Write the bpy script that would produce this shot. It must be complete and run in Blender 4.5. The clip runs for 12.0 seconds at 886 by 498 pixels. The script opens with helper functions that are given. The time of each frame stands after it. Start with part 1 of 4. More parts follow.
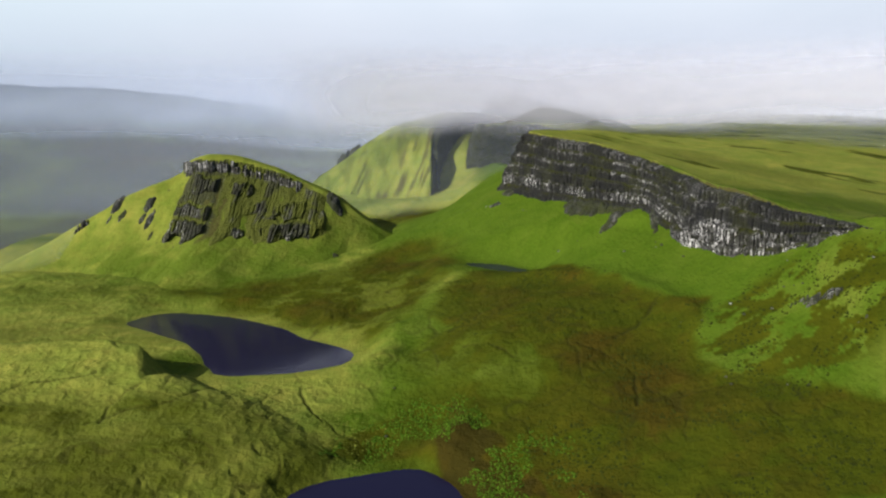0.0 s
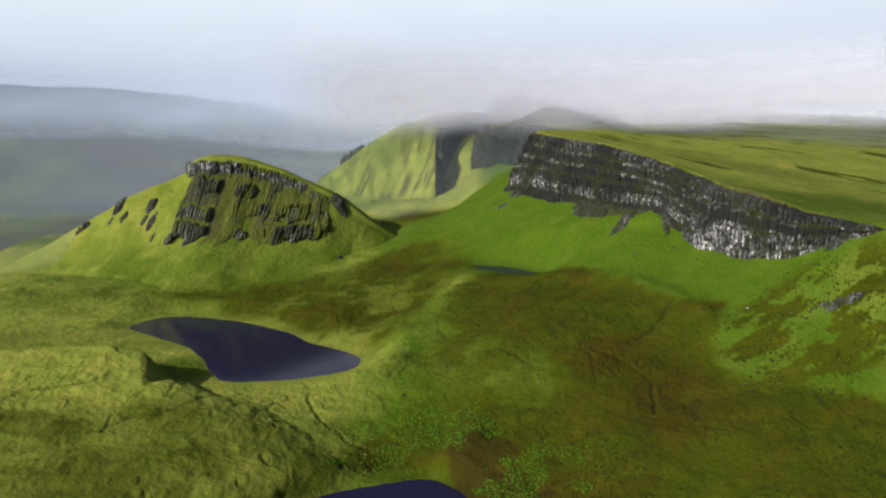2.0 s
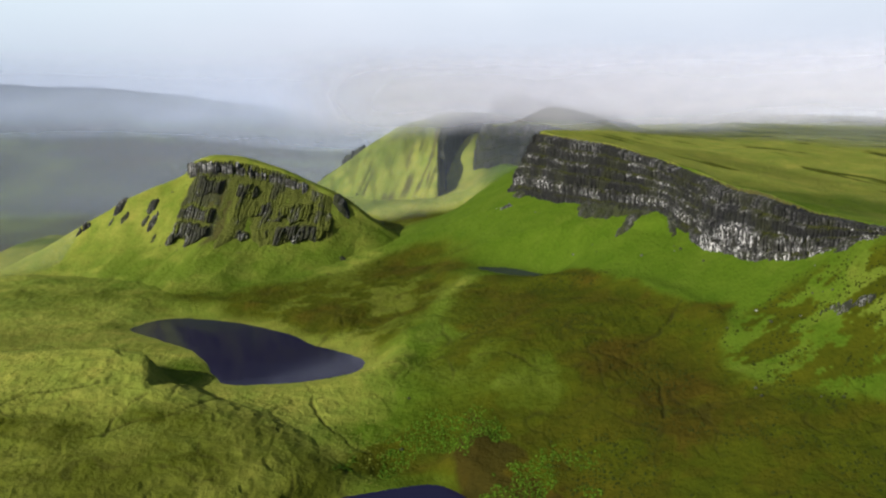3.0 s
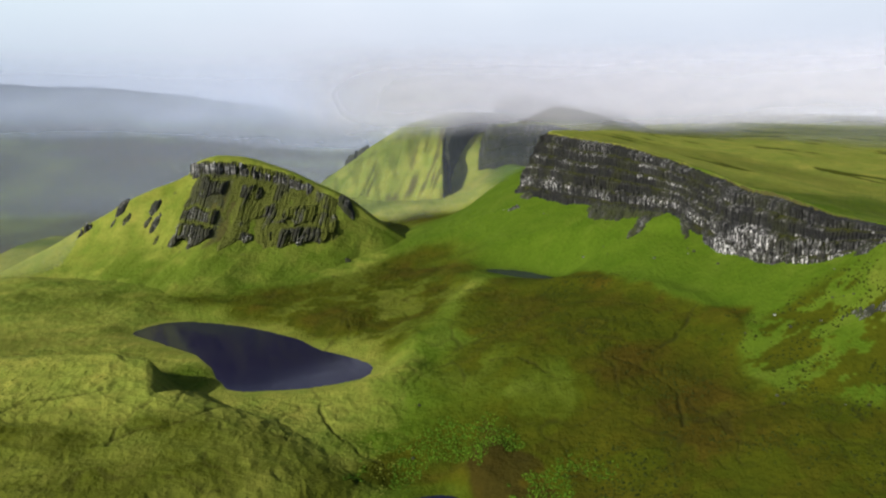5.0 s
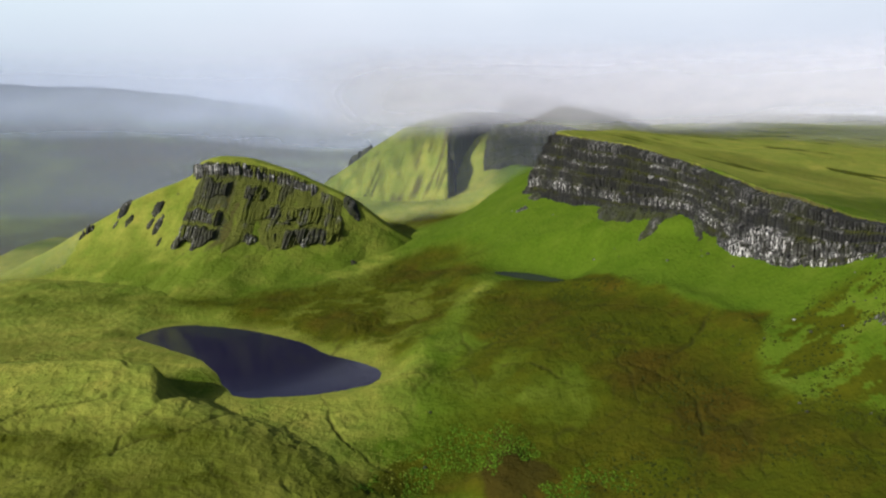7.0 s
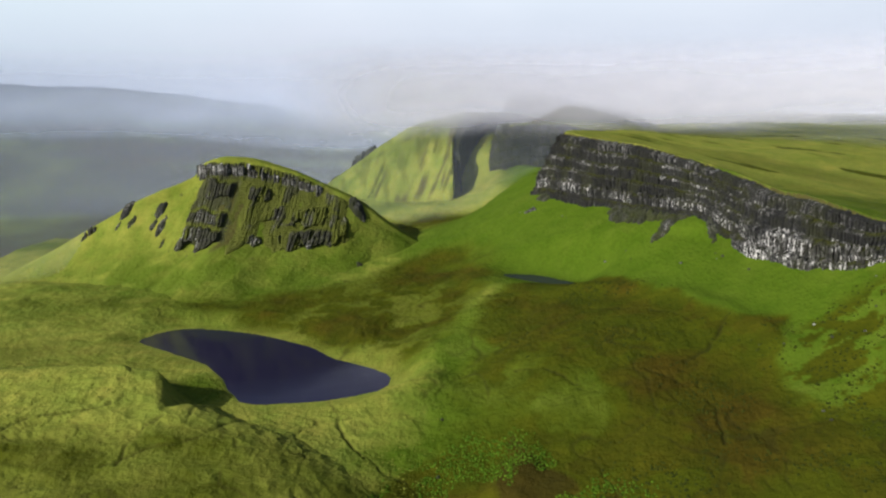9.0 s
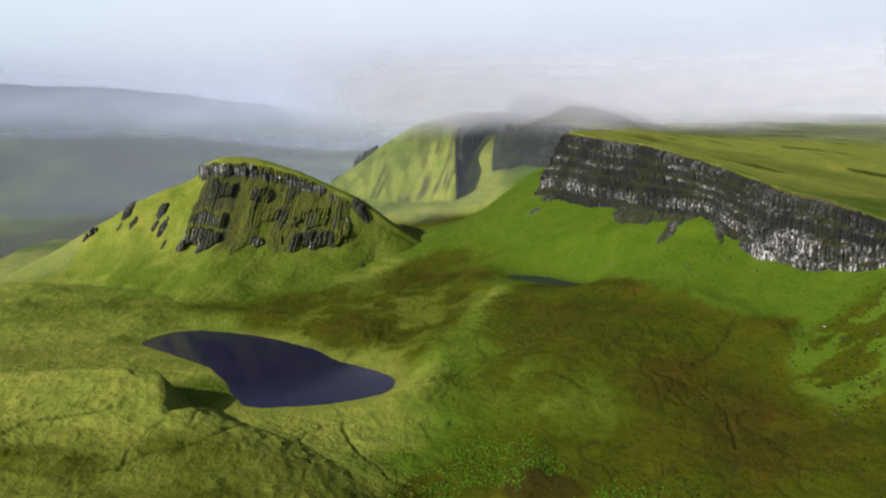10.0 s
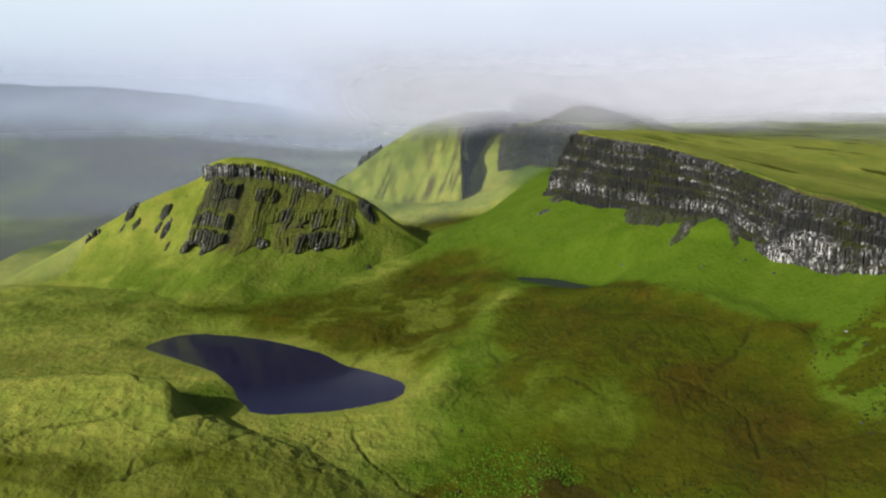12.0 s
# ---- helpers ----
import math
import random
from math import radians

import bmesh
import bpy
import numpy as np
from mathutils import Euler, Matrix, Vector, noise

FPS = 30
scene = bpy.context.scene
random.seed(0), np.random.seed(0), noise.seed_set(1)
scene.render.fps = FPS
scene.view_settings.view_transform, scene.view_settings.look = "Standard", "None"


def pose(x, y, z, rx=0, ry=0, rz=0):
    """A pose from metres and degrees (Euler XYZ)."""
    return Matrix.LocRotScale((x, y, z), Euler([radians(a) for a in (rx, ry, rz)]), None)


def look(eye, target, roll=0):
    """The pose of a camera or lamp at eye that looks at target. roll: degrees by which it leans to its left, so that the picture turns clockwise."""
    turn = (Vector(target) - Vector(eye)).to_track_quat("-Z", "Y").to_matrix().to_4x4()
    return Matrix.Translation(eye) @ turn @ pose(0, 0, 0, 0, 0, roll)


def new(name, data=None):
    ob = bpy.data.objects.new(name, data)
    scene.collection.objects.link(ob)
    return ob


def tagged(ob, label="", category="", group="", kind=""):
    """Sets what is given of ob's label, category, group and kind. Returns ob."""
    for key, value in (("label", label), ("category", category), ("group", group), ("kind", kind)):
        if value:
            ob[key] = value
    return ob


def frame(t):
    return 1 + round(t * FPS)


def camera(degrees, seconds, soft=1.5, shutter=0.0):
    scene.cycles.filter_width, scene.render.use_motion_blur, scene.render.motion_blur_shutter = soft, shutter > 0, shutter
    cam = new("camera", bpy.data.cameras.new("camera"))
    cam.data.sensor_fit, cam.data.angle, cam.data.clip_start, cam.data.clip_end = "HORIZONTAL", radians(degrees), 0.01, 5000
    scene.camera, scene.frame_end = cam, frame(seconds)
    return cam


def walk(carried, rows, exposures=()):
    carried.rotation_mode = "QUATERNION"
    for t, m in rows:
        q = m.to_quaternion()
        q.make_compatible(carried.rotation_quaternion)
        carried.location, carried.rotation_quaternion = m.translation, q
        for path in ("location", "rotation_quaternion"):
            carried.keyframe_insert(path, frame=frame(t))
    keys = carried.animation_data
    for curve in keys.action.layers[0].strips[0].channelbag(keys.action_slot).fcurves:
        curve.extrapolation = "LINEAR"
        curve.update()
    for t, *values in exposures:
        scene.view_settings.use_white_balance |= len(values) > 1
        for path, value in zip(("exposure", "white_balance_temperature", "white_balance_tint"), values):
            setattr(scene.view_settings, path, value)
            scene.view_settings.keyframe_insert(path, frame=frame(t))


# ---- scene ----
cam = camera(60, 12.0, soft=2.2)
ROWS = [
    (0, 0.00, 0.00, 132.27, 80.962, -0.000, 0.000),
    (1, -2.61, 4.68, 132.38, 80.961, 0.000, 0.002),
    (2, -5.23, 9.32, 132.50, 80.959, 0.002, 0.006),
    (3, -7.84, 13.92, 132.63, 80.955, 0.007, 0.013),
    (5, -13.08, 22.99, 132.88, 80.943, 0.024, 0.032),
    (6, -15.71, 27.46, 133.00, 80.934, 0.036, 0.045),
    (7, -18.33, 31.88, 133.13, 80.925, 0.050, 0.061),
    (9, -23.59, 40.60, 133.40, 80.901, 0.086, 0.097),
    (10, -26.23, 44.90, 133.53, 80.887, 0.107, 0.119),
    (11, -28.86, 49.15, 133.67, 80.871, 0.131, 0.143),
    (12, -31.50, 53.36, 133.81, 80.854, 0.157, 0.169),
]
walk(cam, [(t, pose(x, y, z, rx, ry, rz)) for t, x, y, z, rx, ry, rz in ROWS])


# ---- world and sun ----
SUN_AZ, SUN_EL = radians(-121), radians(27)  # azimuth from +y towards +x
world = bpy.data.worlds.new("world")
scene.world = world
world.use_nodes = True
wn = world.node_tree.nodes
sky = wn.new("ShaderNodeTexSky")
sky.sky_type, sky.sun_disc = "NISHITA", False
sky.sun_elevation, sky.sun_rotation = SUN_EL, SUN_AZ
sky.air_density, sky.dust_density = 1.0, 3.0
wn["Background"].inputs["Strength"].default_value = 0.07
world.node_tree.links.new(sky.outputs[0], wn["Background"].inputs["Color"])
sun_data = bpy.data.lights.new("sun", "SUN")
sun_data.energy, sun_data.angle, sun_data.color = 5.0, radians(1.0), (1.0, 0.95, 0.86)
sun = new("sun", sun_data)
toward = Vector((math.sin(SUN_AZ) * math.cos(SUN_EL), math.cos(SUN_AZ) * math.cos(SUN_EL), math.sin(SUN_EL)))
sun.matrix_world = look(toward * 500, (0, 0, 0))
scene.view_settings.exposure = 0.60


# ---- materials ----
def nodes_of(name):
    m = bpy.data.materials.new(name)
    m.use_nodes = True
    return m, m.node_tree.nodes, m.node_tree.links, m.node_tree.nodes["Principled BSDF"]


def mix_colour(n, l, fac, a, b):
    mx = n.new("ShaderNodeMix")
    mx.data_type = "RGBA"
    for sock, val in ((mx.inputs[0], fac), (mx.inputs[6], a), (mx.inputs[7], b)):
        if isinstance(val, tuple):
            sock.default_value = (*val, 1.0) if len(val) == 3 else val
        elif isinstance(val, (int, float)):
            sock.default_value = val
        else:
            l.new(val, sock)
    return mx.outputs[2]


def noise_tex(n, l, scale, detail=4.0, rough=0.55, stretch=(1, 1, 1), low=0.0, high=1.0):
    """World-space noise, its range low..high spread over 0..1."""
    geo = n.new("ShaderNodeNewGeometry")
    mp = n.new("ShaderNodeMapping")
    mp.inputs["Scale"].default_value = stretch
    l.new(geo.outputs["Position"], mp.inputs["Vector"])
    tx = n.new("ShaderNodeTexNoise")
    tx.inputs["Scale"].default_value, tx.inputs["Detail"].default_value, tx.inputs["Roughness"].default_value = scale, detail, rough
    l.new(mp.outputs[0], tx.inputs["Vector"])
    rg = n.new("ShaderNodeMapRange")
    rg.inputs[1].default_value, rg.inputs[2].default_value = low, high
    l.new(tx.outputs["Fac"], rg.inputs[0])
    return rg.outputs[0]


def bump(n, l, height, distance, strength=1.0, under=None):
    b = n.new("ShaderNodeBump")
    b.inputs["Distance"].default_value, b.inputs["Strength"].default_value = distance, strength
    l.new(height, b.inputs["Height"])
    if under is not None:
        l.new(under, b.inputs["Normal"])
    return b.outputs[0]


def turf_material():
    m, n, l, p = nodes_of("moor_turf")
    at = n.new("ShaderNodeAttribute")
    at.attribute_name = "cover"
    sep = n.new("ShaderNodeSeparateColor")
    l.new(at.outputs["Color"], sep.inputs[0])
    broad = noise_tex(n, l, 0.03, 5, 0.6, low=0.3, high=0.7)
    mid = noise_tex(n, l, 0.16, 5, 0.6, low=0.3, high=0.7)
    clump = noise_tex(n, l, 0.38, 4, 0.55, low=0.3, high=0.7)
    soft = noise_tex(n, l, 0.07, 5, 0.55, low=0.25, high=0.75)
    fine = noise_tex(n, l, 0.9, 4, 0.65, low=0.25, high=0.75)
    grass = mix_colour(n, l, broad, (0.146, 0.160, 0.026), (0.216, 0.206, 0.040))
    grass = mix_colour(n, l, soft, grass, (0.102, 0.140, 0.020))
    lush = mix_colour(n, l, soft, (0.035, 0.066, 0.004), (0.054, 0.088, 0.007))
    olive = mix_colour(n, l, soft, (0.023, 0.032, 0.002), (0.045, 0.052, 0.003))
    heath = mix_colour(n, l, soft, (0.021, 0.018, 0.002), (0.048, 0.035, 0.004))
    halves = []
    for lo, hi in ((0.0, 0.5), (0.5, 1.0)):
        half = n.new("ShaderNodeMapRange")
        half.inputs[1].default_value, half.inputs[2].default_value = lo, hi
        l.new(sep.outputs[0], half.inputs[0])
        halves.append(half.outputs[0])
    rock = mix_colour(n, l, fine, (0.030, 0.030, 0.010), (0.075, 0.070, 0.022))
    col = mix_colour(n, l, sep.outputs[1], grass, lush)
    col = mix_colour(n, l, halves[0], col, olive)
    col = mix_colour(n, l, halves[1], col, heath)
    col = mix_colour(n, l, sep.outputs[2], col, rock)
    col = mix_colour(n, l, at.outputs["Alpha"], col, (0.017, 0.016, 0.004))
    dark = n.new("ShaderNodeMapRange")
    dark.inputs[3].default_value, dark.inputs[4].default_value = 0.88, 1.10
    l.new(clump, dark.inputs[0])
    mul = n.new("ShaderNodeVectorMath")
    mul.operation = "SCALE"
    l.new(col, mul.inputs[0])
    l.new(dark.outputs[0], mul.inputs["Scale"])
    l.new(mul.outputs[0], p.inputs["Base Color"])
    p.inputs["Roughness"].default_value = 0.95
    p.inputs["Specular IOR Level"].default_value = 0.03
    l.new(bump(n, l, fine, 0.30, 0.6, bump(n, l, clump, 0.62, 0.6, bump(n, l, mid, 0.7, 0.5))), p.inputs["Normal"])
    return m


def rock_material(name, dark, pale, pale_share, banded=False, moss_colour=(0.030, 0.034, 0.008)):
    m, n, l, p = nodes_of(name)
    geo = n.new("ShaderNodeNewGeometry")
    info = n.new("ShaderNodeObjectInfo")
    add = n.new("ShaderNodeMath")
    add.operation = "ADD"
    l.new(geo.outputs["Random Per Island"], add.inputs[0])
    l.new(info.outputs["Random"], add.inputs[1])
    frac = n.new("ShaderNodeMath")
    frac.operation = "FRACT"
    l.new(add.outputs[0], frac.inputs[0])
    streak = noise_tex(n, l, 0.95 if banded else 0.75, 6, 0.75, (1, 1, 0.38), 0.58 - pale_share * 0.28, 0.76 - pale_share * 0.28)
    patch = noise_tex(n, l, 0.07, 4, 0.6, (1, 1, 2.2), 0.60 - pale_share * 0.35, 0.80 - pale_share * 0.35)
    blot = noise_tex(n, l, 0.16, 5, 0.6, (1, 1, 1.6), 0.35, 0.65)
    fine = noise_tex(n, l, 1.1, 5, 0.7, (1, 1, 0.6), 0.3, 0.7)
    base = mix_colour(n, l, fine, tuple(c * 0.4 for c in dark), tuple(c * 1.6 for c in dark))
    some = n.new("ShaderNodeMapRange")
    some.inputs[3].default_value, some.inputs[4].default_value = 0.35, 1.0
    l.new(frac.outputs[0], some.inputs[0])
    lich, lich2 = n.new("ShaderNodeMath"), n.new("ShaderNodeMath")
    lich.operation = lich2.operation = "MULTIPLY"
    l.new(streak, lich2.inputs[0])
    l.new(patch, lich2.inputs[1])
    l.new(lich2.outputs[0], lich.inputs[0])
    l.new(some.outputs[0], lich.inputs[1])
    if banded:
        at = n.new("ShaderNodeAttribute")
        at.attribute_name = "pale"
        lich3 = n.new("ShaderNodeMath")
        lich3.operation, lich3.use_clamp = "MULTIPLY", True
        l.new(streak, lich3.inputs[0])
        l.new(at.outputs["Fac"], lich3.inputs[1])
        lich = lich3
        mossy = n.new("ShaderNodeAttribute")
        mossy.attribute_name = "moss"
    col = mix_colour(n, l, lich.outputs[0], base, pale)
    moss = n.new("ShaderNodeMath")
    moss.operation = "MULTIPLY"
    l.new(blot, moss.inputs[0])
    moss.inputs[1].default_value = 0.2
    if banded:
        more = n.new("ShaderNodeMath")
        more.operation, more.use_clamp = "ADD", True
        l.new(moss.outputs[0], more.inputs[0])
        l.new(mossy.outputs["Fac"], more.inputs[1])
        moss = more
    col = mix_colour(n, l, moss.outputs[0], col, mix_colour(n, l, fine, tuple(c * 0.6 for c in moss_colour), tuple(c * 1.35 for c in moss_colour)))
    l.new(col, p.inputs["Base Color"])
    p.inputs["Roughness"].default_value = 0.9
    p.inputs["Specular IOR Level"].default_value = 0.1
    l.new(bump(n, l, fine, 0.5, 0.9), p.inputs["Normal"])
    return m


def water_material():
    m, n, l, p = nodes_of("loch_water")
    p.inputs["Base Color"].default_value = (0.009, 0.0085, 0.026, 1)
    p.inputs["Roughness"].default_value = 0.22
    p.inputs["Specular IOR Level"].default_value = 0.11
    p.inputs["IOR"].default_value = 1.33
    gust = noise_tex(n, l, 0.02, 3, 0.5, (1, 1.8, 1), 0.35, 0.65)
    rough = n.new("ShaderNodeMapRange")
    rough.inputs[3].default_value, rough.inputs[4].default_value = 0.03, 0.16
    l.new(gust, rough.inputs[0])
    l.new(rough.outputs[0], p.inputs["Roughness"])
    ripple = noise_tex(n, l, 0.9, 3, 0.6, (1, 1.6, 1), 0.2, 0.8)
    l.new(bump(n, l, ripple, 0.03, 0.3), p.inputs["Normal"])
    return m


def leaf_material(name, a, b):
    m, n, l, p = nodes_of(name)
    geo = n.new("ShaderNodeNewGeometry")
    fine = noise_tex(n, l, 1.5, 3, 0.6, low=0.3, high=0.7)
    col = mix_colour(n, l, geo.outputs["Random Per Island"], a, b)
    col = mix_colour(n, l, fine, col, tuple(c * 0.75 for c in a))
    l.new(col, p.inputs["Base Color"])
    p.inputs["Roughness"].default_value = 0.9
    p.inputs["Specular IOR Level"].default_value = 0.02
    return m


def mist_material(name, scale, tint, low, high):
    """Vapour hanging in the air: pale scatter lit from above, over clear air; its thickness is an attribute broken up by noise."""
    m, n, l, p = nodes_of(name)
    n.remove(p)
    at = n.new("ShaderNodeAttribute")
    at.attribute_name = "thick"
    cloud = noise_tex(n, l, scale, 4, 0.5, (1, 1, 2.0), low, high)
    k = n.new("ShaderNodeMapRange")
    k.inputs[3].default_value, k.inputs[4].default_value = 0.55, 1.15
    l.new(cloud, k.inputs[0])
    k2 = n.new("ShaderNodeMath")
    k2.operation, k2.use_clamp = "MULTIPLY", True
    l.new(k.outputs[0], k2.inputs[0])
    l.new(at.outputs["Fac"], k2.inputs[1])
    clear, over, under, scatter = n.new("ShaderNodeBsdfTransparent"), n.new("ShaderNodeBsdfDiffuse"), n.new("ShaderNodeBsdfTranslucent"), n.new("ShaderNodeAddShader")
    for k3, side in enumerate((over, under)):
        side.inputs["Color"].default_value = (*tint, 1)
        l.new(side.outputs[0], scatter.inputs[k3])
    mx = n.new("ShaderNodeMixShader")
    l.new(k2.outputs[0], mx.inputs[0])
    l.new(clear.outputs[0], mx.inputs[1])
    l.new(scatter.outputs[0], mx.inputs[2])
    l.new(mx.outputs[0], n["Material Output"].inputs["Surface"])
    return m


def sky_backdrop_material():
    """The overcast far behind everything: pale cloud, faintly mottled, bluer where it thins to the west."""
    m, n, l, p = nodes_of("overcast")
    n.remove(p)
    geo = n.new("ShaderNodeNewGeometry")
    sep = n.new("ShaderNodeSeparateXYZ")
    l.new(geo.outputs["Position"], sep.inputs[0])
    up, west = n.new("ShaderNodeMapRange"), n.new("ShaderNodeMapRange")
    up.inputs[1].default_value, up.inputs[2].default_value = 230, 900
    l.new(sep.outputs["Z"], up.inputs[0])
    west.inputs[1].default_value, west.inputs[2].default_value = -900, -2600
    l.new(sep.outputs["X"], west.inputs[0])
    blot = noise_tex(n, l, 0.0011, 4, 0.5, (1, 1, 2.2), 0.2, 0.8)
    a = mix_colour(n, l, up.outputs[0], (0.375, 0.388, 0.462), (0.49, 0.55, 0.63))
    b = mix_colour(n, l, up.outputs[0], (0.41, 0.423, 0.495), (0.54, 0.59, 0.665))
    c = mix_colour(n, l, up.outputs[0], (0.385, 0.43, 0.53), (0.50, 0.585, 0.64))
    col = mix_colour(n, l, west.outputs[0], mix_colour(n, l, blot, a, b), c)
    em = n.new("ShaderNodeEmission")
    l.new(col, em.inputs["Color"])
    l.new(em.outputs[0], n["Material Output"].inputs["Surface"])
    return m


TURF = turf_material()
BASALT_PALE = rock_material("lichened_basalt", (0.026, 0.026, 0.025), (0.48, 0.48, 0.49), 0.45)
BASALT_FACE = rock_material("basalt_face", (0.015, 0.0155, 0.017), (0.62, 0.62, 0.63), 0.36, True)
BASALT_HILL = rock_material("weathered_basalt", (0.019, 0.019, 0.019), (0.50, 0.50, 0.50), 0.40, True, (0.062, 0.072, 0.012))
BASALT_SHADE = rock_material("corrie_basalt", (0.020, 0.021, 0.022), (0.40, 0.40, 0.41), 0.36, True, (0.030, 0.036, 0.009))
BASALT_STREAKED = rock_material("streaked_basalt", (0.030, 0.030, 0.029), (0.50, 0.50, 0.51), 0.55)
BASALT_MOSSY = rock_material("mossy_basalt", (0.032, 0.034, 0.022), (0.30, 0.30, 0.28), 0.25)
WATER = water_material()
BRACKEN = leaf_material("bracken", (0.024, 0.052, 0.004), (0.078, 0.145, 0.011))
TUSSOCK = leaf_material("tussock_grass", (0.09, 0.11, 0.015), (0.14, 0.15, 0.025))
HEATHER = leaf_material("heather", (0.016, 0.022, 0.004), (0.036, 0.044, 0.006))


# ---- landform ----
def hash2(ix, iy, seed):
    v = (ix.astype(np.int64) * 374761393 + iy.astype(np.int64) * 668265263 + seed * 1274126177) & 0xFFFFFFFF
    v = ((v ^ (v >> 13)) * 1274126177) & 0xFFFFFFFF
    return ((v ^ (v >> 16)) & 0xFFFF) / 65535.0


def value_noise(x, y, seed):
    ix, iy = np.floor(x), np.floor(y)
    fx, fy = x - ix, y - iy
    fx, fy = fx * fx * (3 - 2 * fx), fy * fy * (3 - 2 * fy)
    a, b = hash2(ix, iy, seed), hash2(ix + 1, iy, seed)
    c, d = hash2(ix, iy + 1, seed), hash2(ix + 1, iy + 1, seed)
    return (a + (b - a) * fx) * (1 - fy) + (c + (d - c) * fx) * fy


def fbm(x, y, size, octaves=4, seed=1, gain=0.5):
    """Fractal noise in -1..1 whose largest lumps are about size metres."""
    x, y = np.asarray(x, float) / size, np.asarray(y, float) / size
    total, amp, norm = 0.0, 1.0, 0.0
    for k in range(octaves):
        total = total + amp * (value_noise(x + 17.3 * k, y - 9.1 * k, seed + k) * 2 - 1)
        norm += amp
        amp *= gain
        x, y = 1.93 * (0.8 * x - 0.6 * y), 1.93 * (0.6 * x + 0.8 * y)
    return total / norm


def smooth(t):
    t = np.clip(t, 0, 1)
    return t * t * (3 - 2 * t)


def blob(x, y, cx, cy, rx, ry, turn=0.0):
    """1 in an ellipse's middle, 0 past its rim."""
    c, s = math.cos(radians(turn)), math.sin(radians(turn))
    u, v = (x - cx) * c + (y - cy) * s, -(x - cx) * s + (y - cy) * c
    return smooth(1.35 - np.sqrt((u / rx) ** 2 + (v / ry) ** 2))


def seg_distance(x, y, line, closed=False):
    """Distance to a polyline, with the number and share of the nearest stretch."""
    pts = line + line[:1] if closed else line
    best = np.full(np.shape(x), 1e9)
    side = np.zeros(np.shape(x))
    for (ax, ay), (bx, by) in zip(pts, pts[1:]):
        ex, ey = bx - ax, by - ay
        t = np.clip(((x - ax) * ex + (y - ay) * ey) / (ex * ex + ey * ey), 0, 1)
        d = np.hypot(x - ax - t * ex, y - ay - t * ey)
        near = d < best
        best = np.where(near, d, best)
        side = np.where(near, np.sign(ex * (y - ay) - ey * (x - ax)), side)
    return best, side


def inside(x, y, ring):
    hit = np.zeros(np.shape(x), bool)
    for (ax, ay), (bx, by) in zip(ring, ring[1:] + ring[:1]):
        if ay == by:
            continue
        cross = ((ay > y) != (by > y)) & (x < (bx - ax) * (y - ay) / (by - ay) + ax)
        hit ^= cross
    return hit


def ring_distance(x, y, ring):
    """Metres outside a shoreline; negative on the water."""
    d, _ = seg_distance(x, y, ring, True)
    return np.where(inside(x, y, ring), -d, d)


def round_ring(ring, times=3):
    for _ in range(times):
        out = []
        for (ax, ay), (bx, by) in zip(ring, ring[1:] + ring[:1]):
            out += [(0.75 * ax + 0.25 * bx, 0.75 * ay + 0.25 * by), (0.25 * ax + 0.75 * bx, 0.25 * ay + 0.75 * by)]
        ring = out
    return ring


# spot heights of the low ground: x, y, z
FORELAND = [(-30, 340, -10), (-30, 250, -15), (-80, 300, -9), (-150, 270, -6), (-200, 344, -3), (-111, 309, -3), (-118, 371, 1), (-92, 350, 1), (-128, 330, 3), (-157, 317, 0), (-75, 382, -3), (-37, 352, -7), (8, 346, -2), (20, 325, 1),
            (30, 295, -9), (-300, 420, 2), (-300, 480, 2), (-330, 330, -4), (0, 100, -15), (0, -250, -20), (-450, -200, -20), (-520, 350, -8), (-520, 550, -2)]
KNOLL = [(77, 313, 6), (130, 290, 13), (29, 369, 13), (62, 388, 23), (107, 371, 20), (149, 347, 30), (175, 374, 50), (102, 441, 35), (-35, 410, 7), (-24, 451, 13), (3, 410, 13),
         (45, 450, 29), (18, 494, 26), (42, 512, 35), (74, 506, 37), (95, 475, 37), (84, 545, 44), (-15, 462, 13), (70, 350, 14), (-20, 423, 4), (190, 300, 28), (260, 220, 30), (400, -200, 60)]
CORRIE = [(40, 760, 80), (62, 830, 84), (40, 890, 83), (8, 850, 64), (2, 925, 64), (12, 930, 82), (14, 945, 100), (18, 968, 116), (12, 1000, 126), (34, 1010, 132)]
VALLEY = [(-18, 610, 28), (-50, 560, 18), (-124, 540, 8), (-64, 600, 22), (-220, 590, 10), (-330, 590, 10), (-28, 712, 44), (-60, 850, 50), (0, 900, 60),
          (20, 780, 56), (-420, 720, -2), (-460, 900, -25), (-250, 900, 0), (-150, 950, 40)]
TALUS = [(43, 638, 67), (45, 690, 76), (99, 560, 67), (138, 500, 61), (156, 465, 57), (172, 427, 60), (186, 405, 66), (200, 380, 74), (236, 336, 74), (75, 560, 56), (110, 480, 46), (91, 552, 68), (113, 517, 61), (136, 496, 61)]


